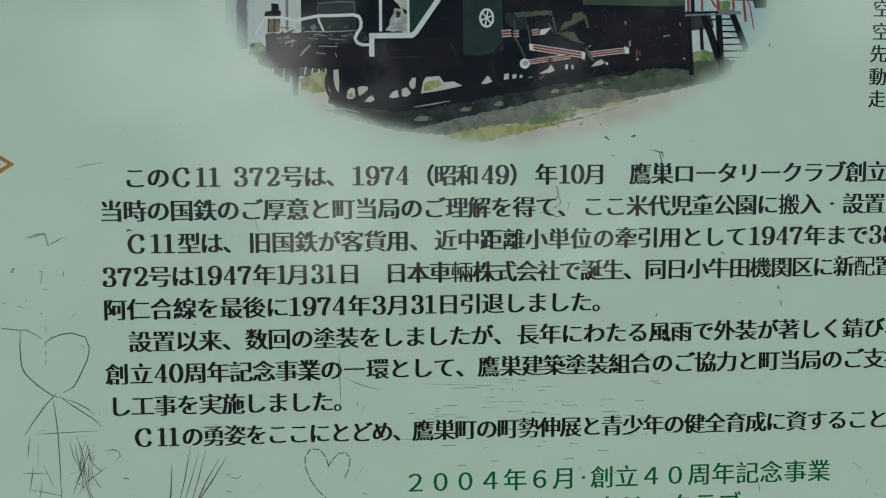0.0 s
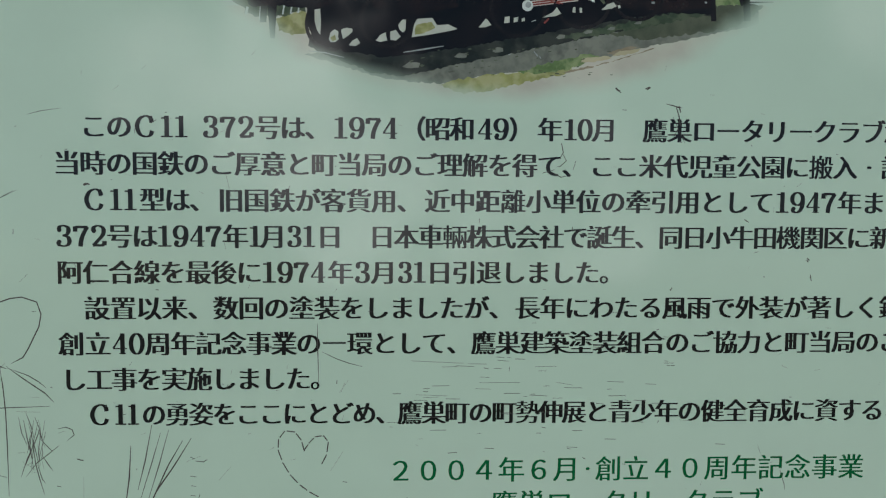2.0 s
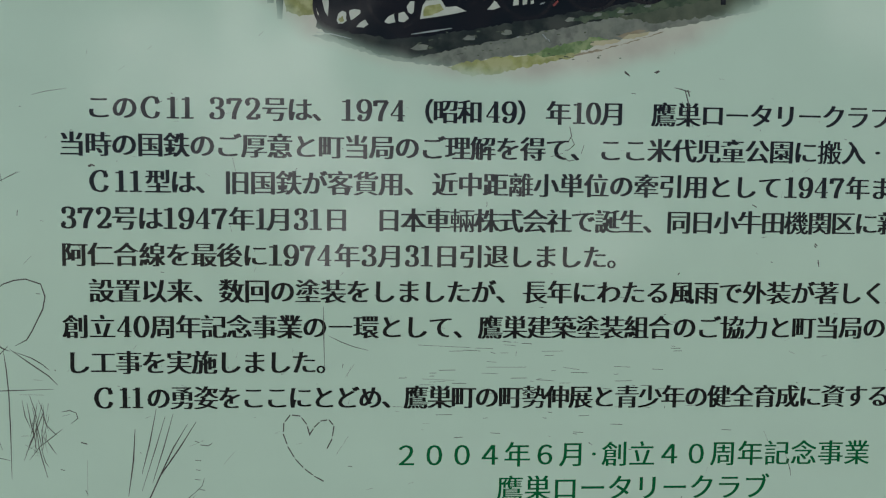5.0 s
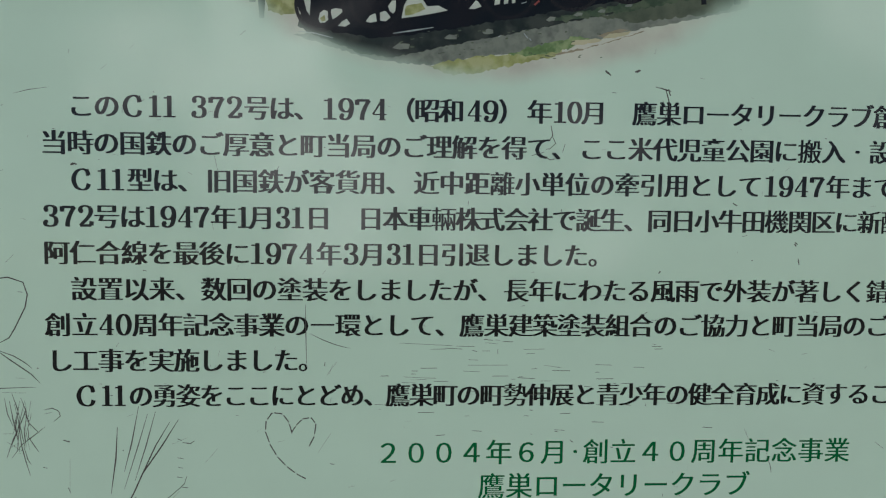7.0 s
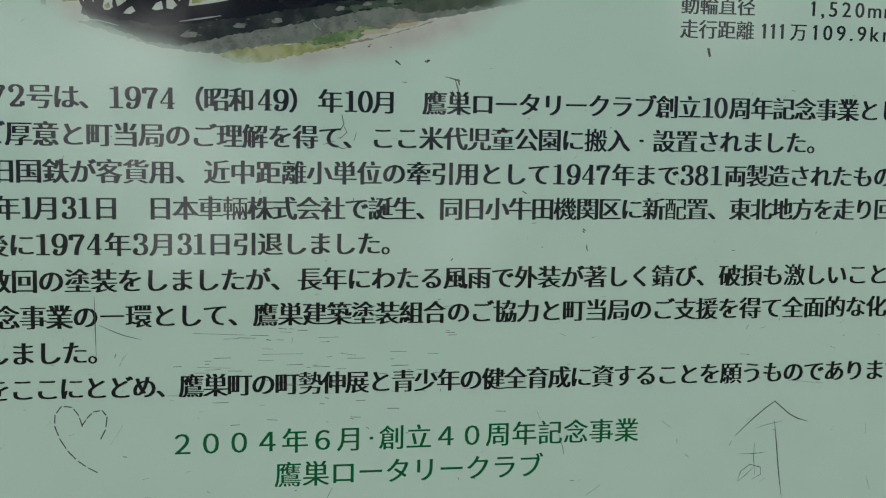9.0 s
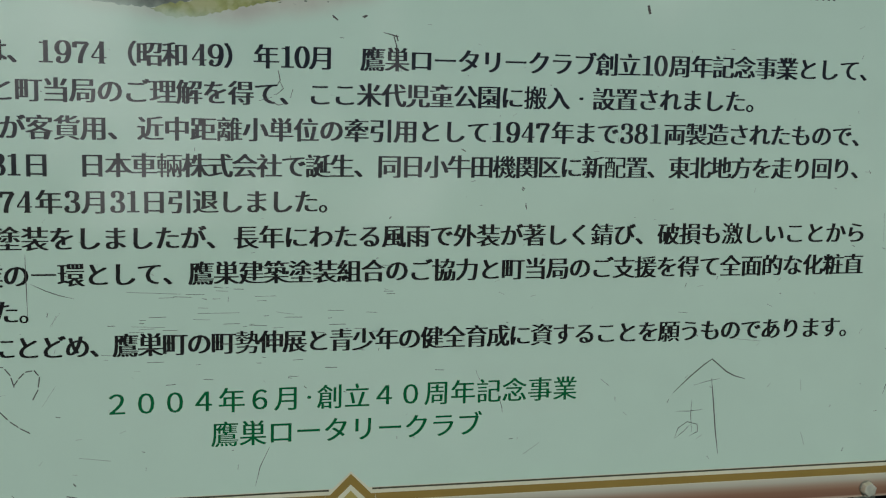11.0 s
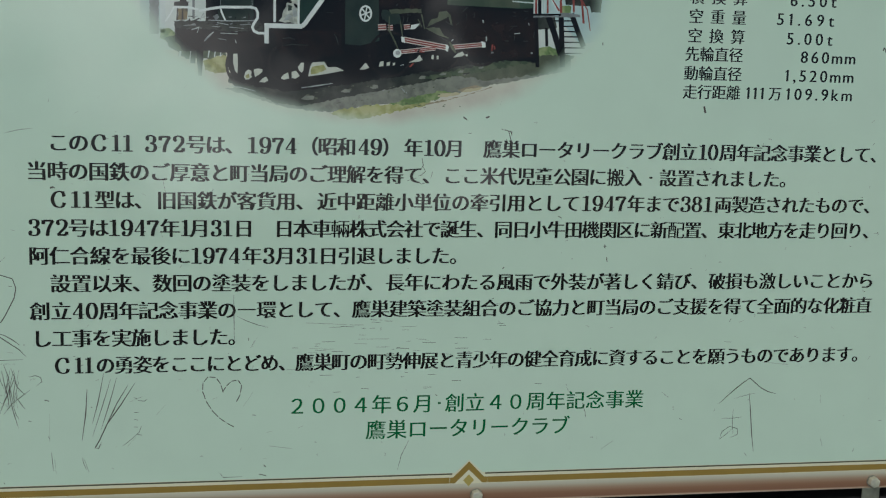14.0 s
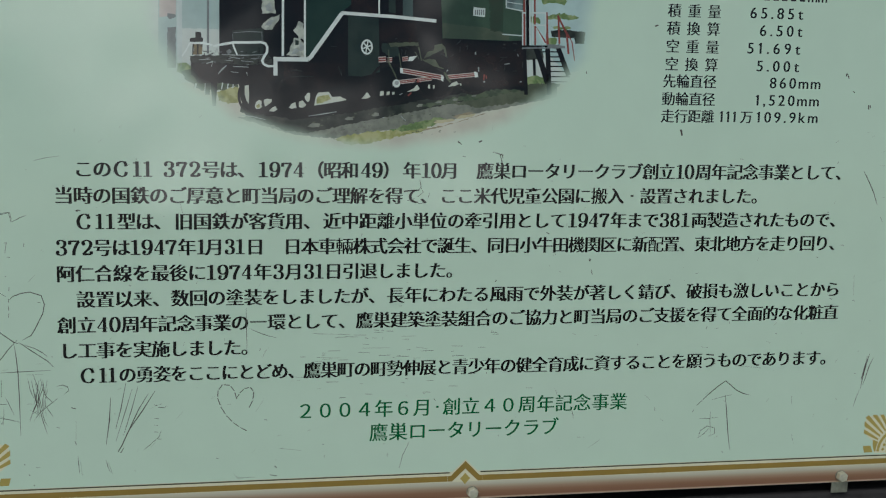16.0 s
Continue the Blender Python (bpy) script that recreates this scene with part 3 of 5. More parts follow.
# ---- the printed photograph ----
P_HAZE = photo_print("photo_pale_sky", (0.52, 0.61, 0.57), 0.1)
P_WALL = photo_print("photo_pale_wall", (0.37, 0.50, 0.48), 0.12)
P_ROSY = photo_print("photo_rosy_wall", (0.47, 0.44, 0.41), 0.2)
P_GREY = photo_print("photo_grey", (0.17, 0.20, 0.20), 0.3, 160)
P_POST = photo_print("photo_white_post", (0.50, 0.60, 0.58), 0.15)
P_PATH = photo_print("photo_pale_path", (0.49, 0.50, 0.42), 0.12, 60, (0.53, 0.57, 0.47))
P_PALE = photo_print("photo_lit_ground", (0.52, 0.58, 0.50), 0.15)
P_GRAVEL = photo_print("photo_gravel", (0.15, 0.17, 0.14), 0.4, 200, (0.205, 0.23, 0.185))
P_EARTH = photo_print("photo_brown_earth", (0.23, 0.20, 0.13), 0.3, 200, (0.29, 0.26, 0.18))
P_GRASS = photo_print("photo_grass", (0.27, 0.30, 0.11), 0.4, 200, (0.40, 0.42, 0.21))
P_LEAF = photo_print("photo_leaf", (0.12, 0.20, 0.075), 0.4, 220, (0.25, 0.33, 0.15))
P_DARKLEAF = photo_print("photo_dark_leaf", (0.045, 0.072, 0.040), 0.4, 220, (0.085, 0.115, 0.066))
P_OLIVE = photo_print("photo_olive_grey", (0.075, 0.095, 0.06), 0.3, 150, (0.098, 0.118, 0.075))
P_SKIRT = photo_print("photo_olive_green", (0.068, 0.090, 0.058), 0.3, 45, (0.042, 0.068, 0.044))
P_TAN = photo_print("photo_tan_slab", (0.44, 0.42, 0.27), 0.2)
P_BLACK = photo_print("photo_black", (0.0035, 0.0045, 0.0036), 0.5, 60, (0.0085, 0.0066, 0.0056))
P_SHADE = photo_print("photo_shadow", (0.020, 0.026, 0.020), 0.5, 110, (0.044, 0.052, 0.040))
P_BROWN = photo_print("photo_dark_brown", (0.017, 0.011, 0.0085), 0.5, 90, (0.008, 0.0072, 0.006))
P_DEEP = photo_print("photo_deep_green", (0.011, 0.033, 0.024), 0.25, 40, (0.016, 0.04, 0.029))
P_BLOCK = photo_print("photo_block_green", (0.017, 0.03, 0.024), 0.4, 60, (0.025, 0.04, 0.031))
P_PANELG = photo_print("photo_teal_panel", (0.05, 0.085, 0.08), 0.3, 60)
P_PIPE = photo_print("photo_dull_pipe", (0.024, 0.029, 0.025), 0.3, 90)
P_TANK = photo_print("photo_tank_green", (0.038, 0.074, 0.046), 0.35, 45, (0.028, 0.056, 0.036))
P_BRNTANK = photo_print("photo_brown_green", (0.04, 0.052, 0.032), 0.3, 40, (0.03, 0.06, 0.036))
P_SKY = photo_print("photo_pale_blue", (0.38, 0.54, 0.53), 0.12)
P_SKYDIM = photo_print("photo_window", (0.16, 0.24, 0.24), 0.4, 80, (0.06, 0.09, 0.09))
P_WHITE = photo_print("photo_white", (0.63, 0.72, 0.69), 0.1)
P_REFLECT = photo_print("photo_broken_reflection", (0.42, 0.47, 0.41), 0.35, 220, (0.27, 0.31, 0.27))
P_SILVER = photo_print("photo_silver", (0.30, 0.35, 0.34), 0.4, 200)
P_STEEL = photo_print("photo_dark_steel", (0.014, 0.012, 0.01), 0.5, 200)
P_ROD = photo_print("photo_rod_white", (0.52, 0.50, 0.46), 0.2, 200)
P_RUST = photo_print("photo_rod_red", (0.20, 0.045, 0.035), 0.25)
P_ROSE = photo_print("photo_faded_red", (0.24, 0.060, 0.048), 0.3, 200)
P_AMBER = photo_print("photo_dull_amber", (0.17, 0.14, 0.07), 0.4, 200, (0.07, 0.065, 0.045))

oval = [(1000 * PHOTO_X + 1100 * PHOTO_A * math.cos(i * math.tau / 96), 1000 * (PHOTO_Z - Z0) + 1100 * PHOTO_B * math.sin(i * math.tau / 96)) for i in range(96)]
photo = flat("photograph", oval, 2, P_HAZE, sign, "oval printed photograph of a black and green steam locomotive, fading out at its edge")


def patch(name, outline, layer, mat, parent, label="", rough=0.0):
    outline = within_oval(ragged(outline, rough, 2.0, len(outline)) if rough else outline)
    return flat(name, outline, layer, mat, parent, label) if len(outline) > 2 else None


def wheel(x, z, a, b):
    """The dark rim of a wheel, seen a little from the side."""
    rim = [(x + a * math.cos(i * math.tau / 40), z + b * math.sin(i * math.tau / 40)) for i in range(41)]
    strokes("wheel_rim", [(2.2, rim)], 11.1, P_STEEL, photo, taper=1)


def rod(a, b, width):
    """A pale connecting rod with two red grooves."""
    strokes("rod", [(width, [a, b])], 12.6, P_ROD, photo, "red and white connecting rod", taper=1)
    for s in (-1, 1):
        strokes("rod_groove", [(width * 0.27, [(a[0], a[1] + s * width * 0.2), (b[0], b[1] + s * width * 0.2)])], 13.0, P_RUST, photo, taper=1)


# background of the photograph: walls, trees, path and ballast
patch("wall_patch", [(-283.7, 449.6), (-231, 451.4), (-231.3, 377.5), (-284.5, 376.4)], 3, P_WALL, photo)
patch("wall_patch", [(-264.1, 407), (-231.2, 406.9), (-231.3, 377.5), (-264.3, 376.8)], 3.3, P_HAZE, photo, rough=0.3)
patch("wall_patch", [(-282.8, 449.6), (-269, 450.1), (-269.3, 417.5), (-283.2, 416.1)], 3.4, P_ROSY, photo, rough=0.4)
patch("wall_patch", [(-276.5, 407.6), (-269.4, 407.8), (-269.7, 372.8), (-276.9, 372.7)], 3.6, P_GREY, photo, rough=0.4)
patch("eave", [(-276.4, 419.2), (-269.3, 418.4), (-269.3, 416.5), (-274.6, 414.4), (-276.5, 416.3)], 3.7, P_GREY, photo, rough=0.3)
patch("pale_post", [(-268.5, 450.1), (-263.7, 450.3), (-264.3, 373.9), (-268.7, 373.8)], 4, P_POST, photo)
patch("pale_post", [(-242.6, 451), (-240.7, 451), (-241, 385.6), (-242.9, 385.6)], 4, P_GREY, photo)
patch("path", [(-282.3, 357.9), (-211.6, 364.1), (-126.5, 355.6), (-44.3, 362.1), (29.3, 368.6), (83.4, 364.4), (114.8, 391), (131.1, 285.8), (-283.1, 283.6)], 3, P_PATH, photo, rough=0.6)
patch("grass_patch", [(-234.3, 352.8), (-226.4, 355.4), (-216.1, 357.1), (-213.1, 350.2), (-214.6, 344.2), (-224.5, 342.1), (-233.3, 344.9)], 4, P_GRASS, photo, rough=0.9)
patch("leaf_patch", [(-269.1, 376.7), (-260.4, 376.9), (-255.6, 373.1), (-256.6, 368.2), (-264.4, 367.1), (-268.2, 369.9)], 4, P_LEAF, photo, rough=0.9)
patch("leaf_patch", [(-265.3, 369), (-253.2, 373.2), (-249.9, 358.5), (-255.7, 358.4), (-261.5, 362.2)], 4.2, P_DARKLEAF, photo, rough=1.0)
patch("fence_shade", [(-254.7, 362.3), (-216.6, 363), (-216.6, 357.1), (-226.4, 354.9), (-234.3, 352.8), (-240.1, 354.7), (-249.9, 353.6), (-253.8, 356.4)], 4.4, P_DARKLEAF, photo, rough=1.2)
each_stroke("fence_post", [(1.6, [(-253.3, 354.5), (-252.3, 359.4)]), (2.6, [(-244.1, 350.7), (-243, 361.6)]), (1.0, [(-230.3, 354.9), (-229.3, 360.8)]), (0.9, [(-225.4, 355.5), (-224.4, 360.4)]), (0.9, [(-220.5, 356), (-220, 361)])], 4.8, P_HAZE, photo, taper=1)
patch("gravel", [(-216.6, 330.2), (-191.7, 322.5), (-166.6, 315.7), (-146.4, 313.4), (-126, 312.6), (-100.4, 318.5), (-74.6, 320.8), (-43.4, 325.3), (-22.5, 330.2), (10.1, 338.9), (30.3, 342.8), (51.6, 347.2), (75.7, 352.8), (75.2, 364.2), (-75.1, 346.3), (-176.8, 334.8)], 4, P_GRAVEL, photo, rough=0.6)
patch("grass_patch", [(-131.1, 311.5), (-119.9, 315.2), (-100.4, 318.5), (-79.8, 320.2), (-59, 322), (-43.4, 325.3), (-47.5, 320.1), (-66.7, 315.8), (-79.6, 312.5), (-100.2, 308.2), (-118.2, 306.5)], 5, P_GRASS, photo, rough=0.9)
patch("leaf_patch", [(-79.8, 320.2), (-66.9, 325), (-53.9, 327.7), (-35.7, 332.6), (-27.8, 330.6), (-39.2, 325.3), (-51.2, 321.6), (-68.3, 319.8)], 5.5, P_LEAF, photo, rough=0.9)
patch("earth_strip", [(-51.1, 321.1), (-27.6, 326), (-6.7, 331.9), (8.1, 336.8), (1.2, 334.1), (-22.4, 326.6), (-45.9, 320.6)], 5.6, P_EARTH, photo, rough=0.6)
patch("earth_strip", [(-22.6, 333.3), (-9.5, 337.6), (-2.6, 337.1), (-16.2, 331.3)], 5.6, P_EARTH, photo, rough=0.4)
patch("slab", [(-38.8, 329.4), (-22.5, 331.7), (-19.3, 330.2), (-32.9, 326.9), (-39.2, 326.9)], 6, P_TAN, photo, rough=0.4)
patch("slab", [(-19.3, 331.2), (-14.7, 334.4), (-0.5, 336.6), (-2.5, 334.6), (-10.9, 331.9)], 6, P_TAN, photo, rough=0.4)
patch("leaf_patch", [(-22.9, 345.1), (3.3, 352.7), (29.7, 358.3), (48.4, 359.6), (67.4, 357.9), (62.3, 350.5), (40.8, 347.1), (19.5, 344.7), (1, 342.3)], 5.4, P_OLIVE, photo, rough=1.0)
patch("leaf_patch", [(-54.3, 343.6), (-28.3, 349.1), (3.2, 356.3), (32.3, 361.4), (48.4, 360.7), (32.5, 356.3), (3.4, 350.6), (-22.9, 345.6), (-43.8, 341.7)], 7.4, P_DARKLEAF, photo, rough=1.0)
# the shade under the locomotive, sleepers and rails
patch("track_shadow", [(-214.6, 335.3), (-206.7, 331.9), (-191.7, 325.5), (-174.2, 319.2), (-154, 316.9), (-138.8, 320.6), (-126.1, 323.3), (-100.6, 328.7), (-74.9, 334.1), (-49, 339.6), (-22.9, 345.6), (3.3, 351.1), (32.4, 357.3), (75.4, 360.1), (75.2, 365.3), (48.1, 368.9), (18.2, 383.8), (-186.9, 374.5), (-211.6, 344.3)], 7, P_SHADE, photo, rough=0.7)
patch("track_shadow", [(-211.6, 339.3), (-191.8, 332.6), (-166.7, 328.9), (-141.5, 331.7), (-116.1, 335.6), (-80.2, 342.2), (-44, 348.9), (-7.4, 355.6), (29.6, 361.4), (29.2, 373.7), (-186.9, 369.5)], 7.2, P_BLACK, photo, rough=0.7)
patch("sleeper", [(-154.6, 322.8), (-150.1, 326), (-143.4, 325.7), (-144, 322.7), (-151.2, 322)], 7.8, P_GRAVEL, photo, rough=0.3)
patch("sleeper", [(-121.6, 329.5), (-118.4, 332), (-113.5, 331.8), (-113.8, 329.5), (-119.1, 329)], 7.8, P_GRAVEL, photo, rough=0.3)
patch("sleeper", [(-97.1, 333.4), (-94.2, 335.9), (-89.9, 335.6), (-90.2, 333.3), (-94.9, 332.8)], 7.8, P_GRAVEL, photo, rough=0.3)
patch("sleeper", [(-56.3, 342.3), (-53.9, 344.4), (-50.1, 344.2), (-50.4, 342.2), (-54.5, 341.8)], 7.8, P_GRAVEL, photo, rough=0.3)
patch("sleeper", [(-38.7, 345.8), (-36.2, 347.4), (-32.4, 347.3), (-32.7, 345.8), (-36.8, 345.4)], 7.8, P_GRAVEL, photo, rough=0.3)
patch("sleeper", [(-23, 348.1), (-20.9, 349.7), (-17.8, 349.6), (-18, 348), (-21.4, 347.7)], 7.8, P_GRAVEL, photo, rough=0.3)
patch("sleeper", [(-5.7, 352.1), (-3.6, 353.4), (-0.4, 353.3), (-0.7, 352.1), (-4.1, 351.7)], 7.8, P_GRAVEL, photo, rough=0.3)
each_stroke("rail", [(1.1, [(-154.1, 332.1), (-140.5, 334.3), (-128.3, 336.4)]), (0.8, [(-214.1, 332.3), (-204.2, 331.4), (-191.8, 328.5)])], 8, P_SILVER, photo, taper=0.4)
# the locomotive
patch("locomotive_frame", [(-257, 382.9), (-185, 386.4), (-147.1, 390.2), (-116.8, 388.4), (44.1, 402.2), (46.9, 358.6), (19, 359.1), (-23.2, 355.3), (-75.2, 350.4), (-100.9, 347), (-126.4, 343.5), (-146.6, 340.2), (-176.8, 333.8), (-204.2, 334.4), (-210.7, 339.3), (-214.6, 349.2), (-214.6, 359.1), (-234.2, 360.7), (-249.9, 359.5), (-256.6, 367.2)], 8, P_BLACK, photo, rough=0.5)
patch("buffer_post", [(-240.1, 363.6), (-233.7, 363.7), (-235.3, 339.9), (-238.2, 339.9)], 8.5, P_BLACK, photo)
patch("buffer_post", [(-244, 363.5), (-239.6, 363.6), (-240.6, 349.8), (-244.6, 349.7)], 8.4, P_SHADE, photo)
patch("boiler_front", [(-232, 460.9), (-155.3, 463.6), (-154.5, 380.1), (-232.2, 381.4)], 8.2, P_BLACK, photo)
patch("boiler_side", [(-157.2, 463.5), (-34.1, 467.8), (-31.7, 377.6), (-156.5, 379.1)], 9, P_BLACK, photo)
patch("smoke_deflector", [(-157.2, 463.5), (-116.9, 464.9), (-116.4, 431.6), (-124.9, 424.4), (-152.6, 384.6), (-156.6, 383.6)], 10, P_DEEP, photo)
patch("front_plate", [(-220.9, 406.2), (-194, 408.8), (-193.9, 397), (-221, 395.4)], 10, P_BLOCK, photo, rough=0.3)
patch("front_plate", [(-222.4, 394.4), (-193.9, 395.1), (-193.9, 385.7), (-222.4, 384.6)], 10, P_BLOCK, photo, rough=0.4)
each_stroke("plate_edge", [(0.7, [(-220, 404.2), (-206.7, 405.5), (-195.4, 405.3), (-194.9, 398)]), (0.6, [(-220.5, 403.2), (-220.5, 397.4)])], 10.6, P_GREY, photo, taper=0.6)
patch("cylinder_block", [(-119.3, 421.6), (-91.9, 420.4), (-90, 372.4), (-106.3, 368.1), (-118.6, 368.9)], 10, P_BLOCK, photo)
patch("side_panel", [(-83.6, 466.1), (-77.6, 466.3), (-76.7, 424.8), (-82.9, 425.6)], 10, P_BLOCK, photo)
patch("side_panel", [(-70.9, 466.5), (-61.8, 466.8), (-60.8, 422.2), (-70, 423)], 10, P_PANELG, photo)
patch("side_panel", [(-116.9, 464.9), (-93.8, 465.7), (-93, 423.3), (-116.3, 424.7)], 10.2, P_BROWN, photo, rough=0.4)
patch("water_tank", [(-37.2, 467.7), (40.4, 470.4), (41.9, 403.7), (28.1, 402.9), (-33.4, 403.9)], 10.1, P_TANK, photo)
patch("water_tank", [(-33.7, 417.5), (-3.9, 415.2), (27.9, 411.5), (29.2, 403.4), (-32.9, 403.9)], 10.3, P_SKIRT, photo, rough=0.3)
patch("water_tank", [(6.9, 469.2), (21.5, 469.7), (23.6, 410.4), (10.9, 411.1)], 10.4, P_BRNTANK, photo, rough=0.9)
patch("cab", [(21.5, 469.7), (39.9, 470.4), (41.8, 407.8), (22.6, 408.3)], 11, P_TANK, photo)
patch("cab_window", [(24.1, 469.8), (38.8, 470.3), (40.4, 430.6), (25.5, 432.7)], 11.3, P_SKYDIM, photo, rough=0.3)
each_stroke("cab_line", [(1.3, [(24, 459.8), (24.9, 432.7), (40.9, 430.1)]), (1.0, [(22.1, 408.8), (41.7, 408)]), (0.7, [(25.3, 437.8), (40.1, 436.2)])], 12, P_POST, photo, taper=1)
patch("number_bar", [(-5.5, 432.3), (5.5, 431.6), (5.2, 423.6), (-5.8, 424.8)], 12, P_POST, photo)
patch("text_bar", [(-4.2, 430.1), (-3.1, 430), (-3, 425.5), (-4.1, 425.5)], 12.6, P_GREY, photo)
patch("text_bar", [(-2.3, 430.2), (-1.2, 430.1), (-1.1, 425.5), (-2.2, 425.6)], 12.6, P_GREY, photo)
patch("text_bar", [(-0.4, 430.2), (0.7, 430.1), (0.7, 425.6), (-0.4, 425.6)], 12.6, P_GREY, photo)
patch("text_bar", [(1.5, 430.3), (2.6, 430.2), (2.6, 425.6), (1.5, 425.7)], 12.6, P_GREY, photo)
patch("text_bar", [(3.4, 430.3), (4.5, 430.2), (4.5, 425.7), (3.4, 425.7)], 12.6, P_GREY, photo)
strokes("running_board", [(3.6, [(-183.2, 367.6), (-183.2, 381.5)]), (3.8, [(-185, 382), (-154.1, 382.4)]), (3.6, [(-154.6, 382.4), (-152.1, 384.6), (-124.9, 423.4)]), (3.0, [(-125.4, 423.9), (-76.6, 421.8), (-39.5, 419.1)])], 12, P_WHITE, photo, "white edge line", taper=1)
each_stroke("front_post", [(2.1, [(-177, 462.8), (-176.8, 385.1)]), (1.7, [(-158, 463.5), (-157.3, 383.5)]), (1.3, [(-92.2, 465.8), (-91.5, 423.9)])], 12, P_WHITE, photo, taper=1)
strokes("handrail", [(2.0, [(-257.4, 394.5), (-245.8, 394.6), (-238, 393)]), (2.2, [(-237.5, 392.1), (-227.3, 394.3), (-220, 395.7), (-206.7, 396), (-195.9, 396.5), (-192, 395.4), (-190.5, 392.2), (-190.7, 387.8), (-193.4, 383.7), (-194.9, 380.3), (-193.4, 377.3), (-189.9, 375.7), (-185, 375.8)]), (1.6, [(-220.5, 394.9), (-219.5, 391.5), (-216.6, 385.2)]), (1.2, [(-257.4, 394.5), (-260.4, 388.6), (-264.3, 382.7)])], 12.2, P_WHITE, photo, "white handrail", taper=.8)
# a broken reflection, painted in as pale patches with one dark break
patch("torn_patch", [(-196, 447.7), (-187.2, 448), (-183.2, 421.8), (-195, 421.5)], 11, P_REFLECT, photo, rough=0.7)
patch("torn_patch", [(-195.4, 408.8), (-193, 414.7), (-188.1, 417.8), (-179.7, 420.4), (-180.2, 415), (-184.1, 411), (-186.1, 407.5), (-194, 407.8)], 11, P_REFLECT, photo, rough=0.7)
patch("torn_patch", [(-167.7, 408), (-164.3, 412.5), (-162.3, 416), (-158.8, 414.6), (-158, 399.9), (-162.2, 400.3), (-164.7, 404.6)], 11, P_REFLECT, photo, rough=0.7)
patch("torn_patch", [(-173.1, 385.2), (-170.1, 389.7), (-171.1, 393.1), (-167.7, 397.7), (-166.2, 401.6), (-161.7, 400.3), (-157.9, 395.9), (-157.8, 384.5)], 11, P_REFLECT, photo, rough=0.7)
patch("torn_patch", [(-193.5, 410.8), (-188.1, 415.8), (-183.1, 416.9), (-187.1, 411.9)], 11.4, P_SILVER, photo, rough=0.8)
patch("torn_patch", [(-169.6, 386.7), (-166.1, 391.8), (-162.1, 390.9), (-165.1, 386.3)], 11.4, P_SILVER, photo, rough=0.8)
patch("torn_patch", [(-162.2, 395.8), (-159.2, 397.9), (-158.6, 390.9), (-161.1, 389.9)], 11.4, P_SILVER, photo, rough=0.8)
patch("torn_patch", [(-192.5, 428.4), (-188.1, 431.4), (-186.1, 424.7), (-191.1, 423.5)], 11.4, P_SILVER, photo, rough=0.8)
patch("torn_shade", [(-165.7, 399.7), (-162.2, 398.8), (-163.2, 394.8), (-166.2, 394.7)], 11.5, P_BLOCK, photo, rough=0.5)
patch("lamp_stand", [(-252.5, 403.9), (-247.7, 404), (-247.7, 399.6), (-245.8, 398.7), (-246.3, 394.8), (-257.4, 394.5), (-256.9, 398.4), (-252.6, 399)], 11.4, P_BLACK, photo, rough=0.3)
patch("lamp_glass", [(-254, 393.6), (-246.8, 393.8), (-246.8, 384.5), (-254.6, 384.4)], 11.7, P_AMBER, photo, rough=0.4)
each_stroke("lamp_line", [(1.1, [(-254.5, 393.6), (-255.1, 383.9)]), (1.2, [(-250.6, 393.7), (-250.7, 384.5)])], 11.9, P_BLACK, photo, taper=1)
patch("buffer_beam", [(-257.5, 383.8), (-191.9, 385.8), (-186, 382.4), (-186, 378.5), (-206.7, 376.1), (-226.4, 377.6), (-256.6, 378)], 11, P_SHADE, photo, rough=0.8)
patch("buffer_beam", [(-252.7, 377.1), (-234.2, 378.4), (-234.2, 360.7), (-249.9, 359.5)], 11, P_BROWN, photo, rough=0.6)
patch("buffer_beam", [(-233.7, 375.5), (-184.9, 375.5), (-184.9, 364.6), (-211.6, 358.2), (-233.3, 361.7)], 11, P_BROWN, photo, rough=0.6)
each_stroke("front_pipe", [(1.2, [(-237.1, 384.3), (-234.1, 390.2), (-232.2, 384.4)]), (0.9, [(-230.3, 384.9), (-211.6, 384.8), (-192.9, 385.7)]), (1.4, [(-233.2, 368.1), (-230.3, 371.6), (-225.9, 375.7)]), (1.6, [(-243.5, 376.8), (-237.6, 378.9), (-239.1, 374.4)]), (1.0, [(-223.4, 383.1), (-214.1, 381.8)]), (1.2, [(-220.5, 374.8), (-206.7, 374.6)]), (0.9, [(-222.5, 370.3), (-215.6, 369.5)]), (0.8, [(-213.6, 379.9), (-201.8, 379.1)]), (0.9, [(-208.7, 370.1), (-207.7, 367.2)]), (0.7, [(-227.3, 380.1), (-220.5, 379.7)]), (0.9, [(-249.8, 380.1), (-240, 380.8)]), (0.8, [(-204.8, 382), (-195.9, 382.7)])], 13.3, P_SILVER, photo, taper=0.5)
patch("lamp_box", [(-226.3, 388.4), (-222.9, 390.5), (-221, 387.6), (-224.4, 385)], 12, P_GREY, photo, rough=0.4)
each_stroke("under_pipe", [(1.0, [(-169.5, 366.4), (-162, 367.5), (-148.9, 367.3)]), (1.2, [(-170, 371.9), (-165, 372.9), (-160, 371.5)]), (1.1, [(-127.8, 377.2), (-125.2, 372.2), (-124.2, 368.2)]), (0.8, [(-134.6, 394.5), (-129, 394.1)])], 11.5, P_PIPE, photo, taper=0.5)
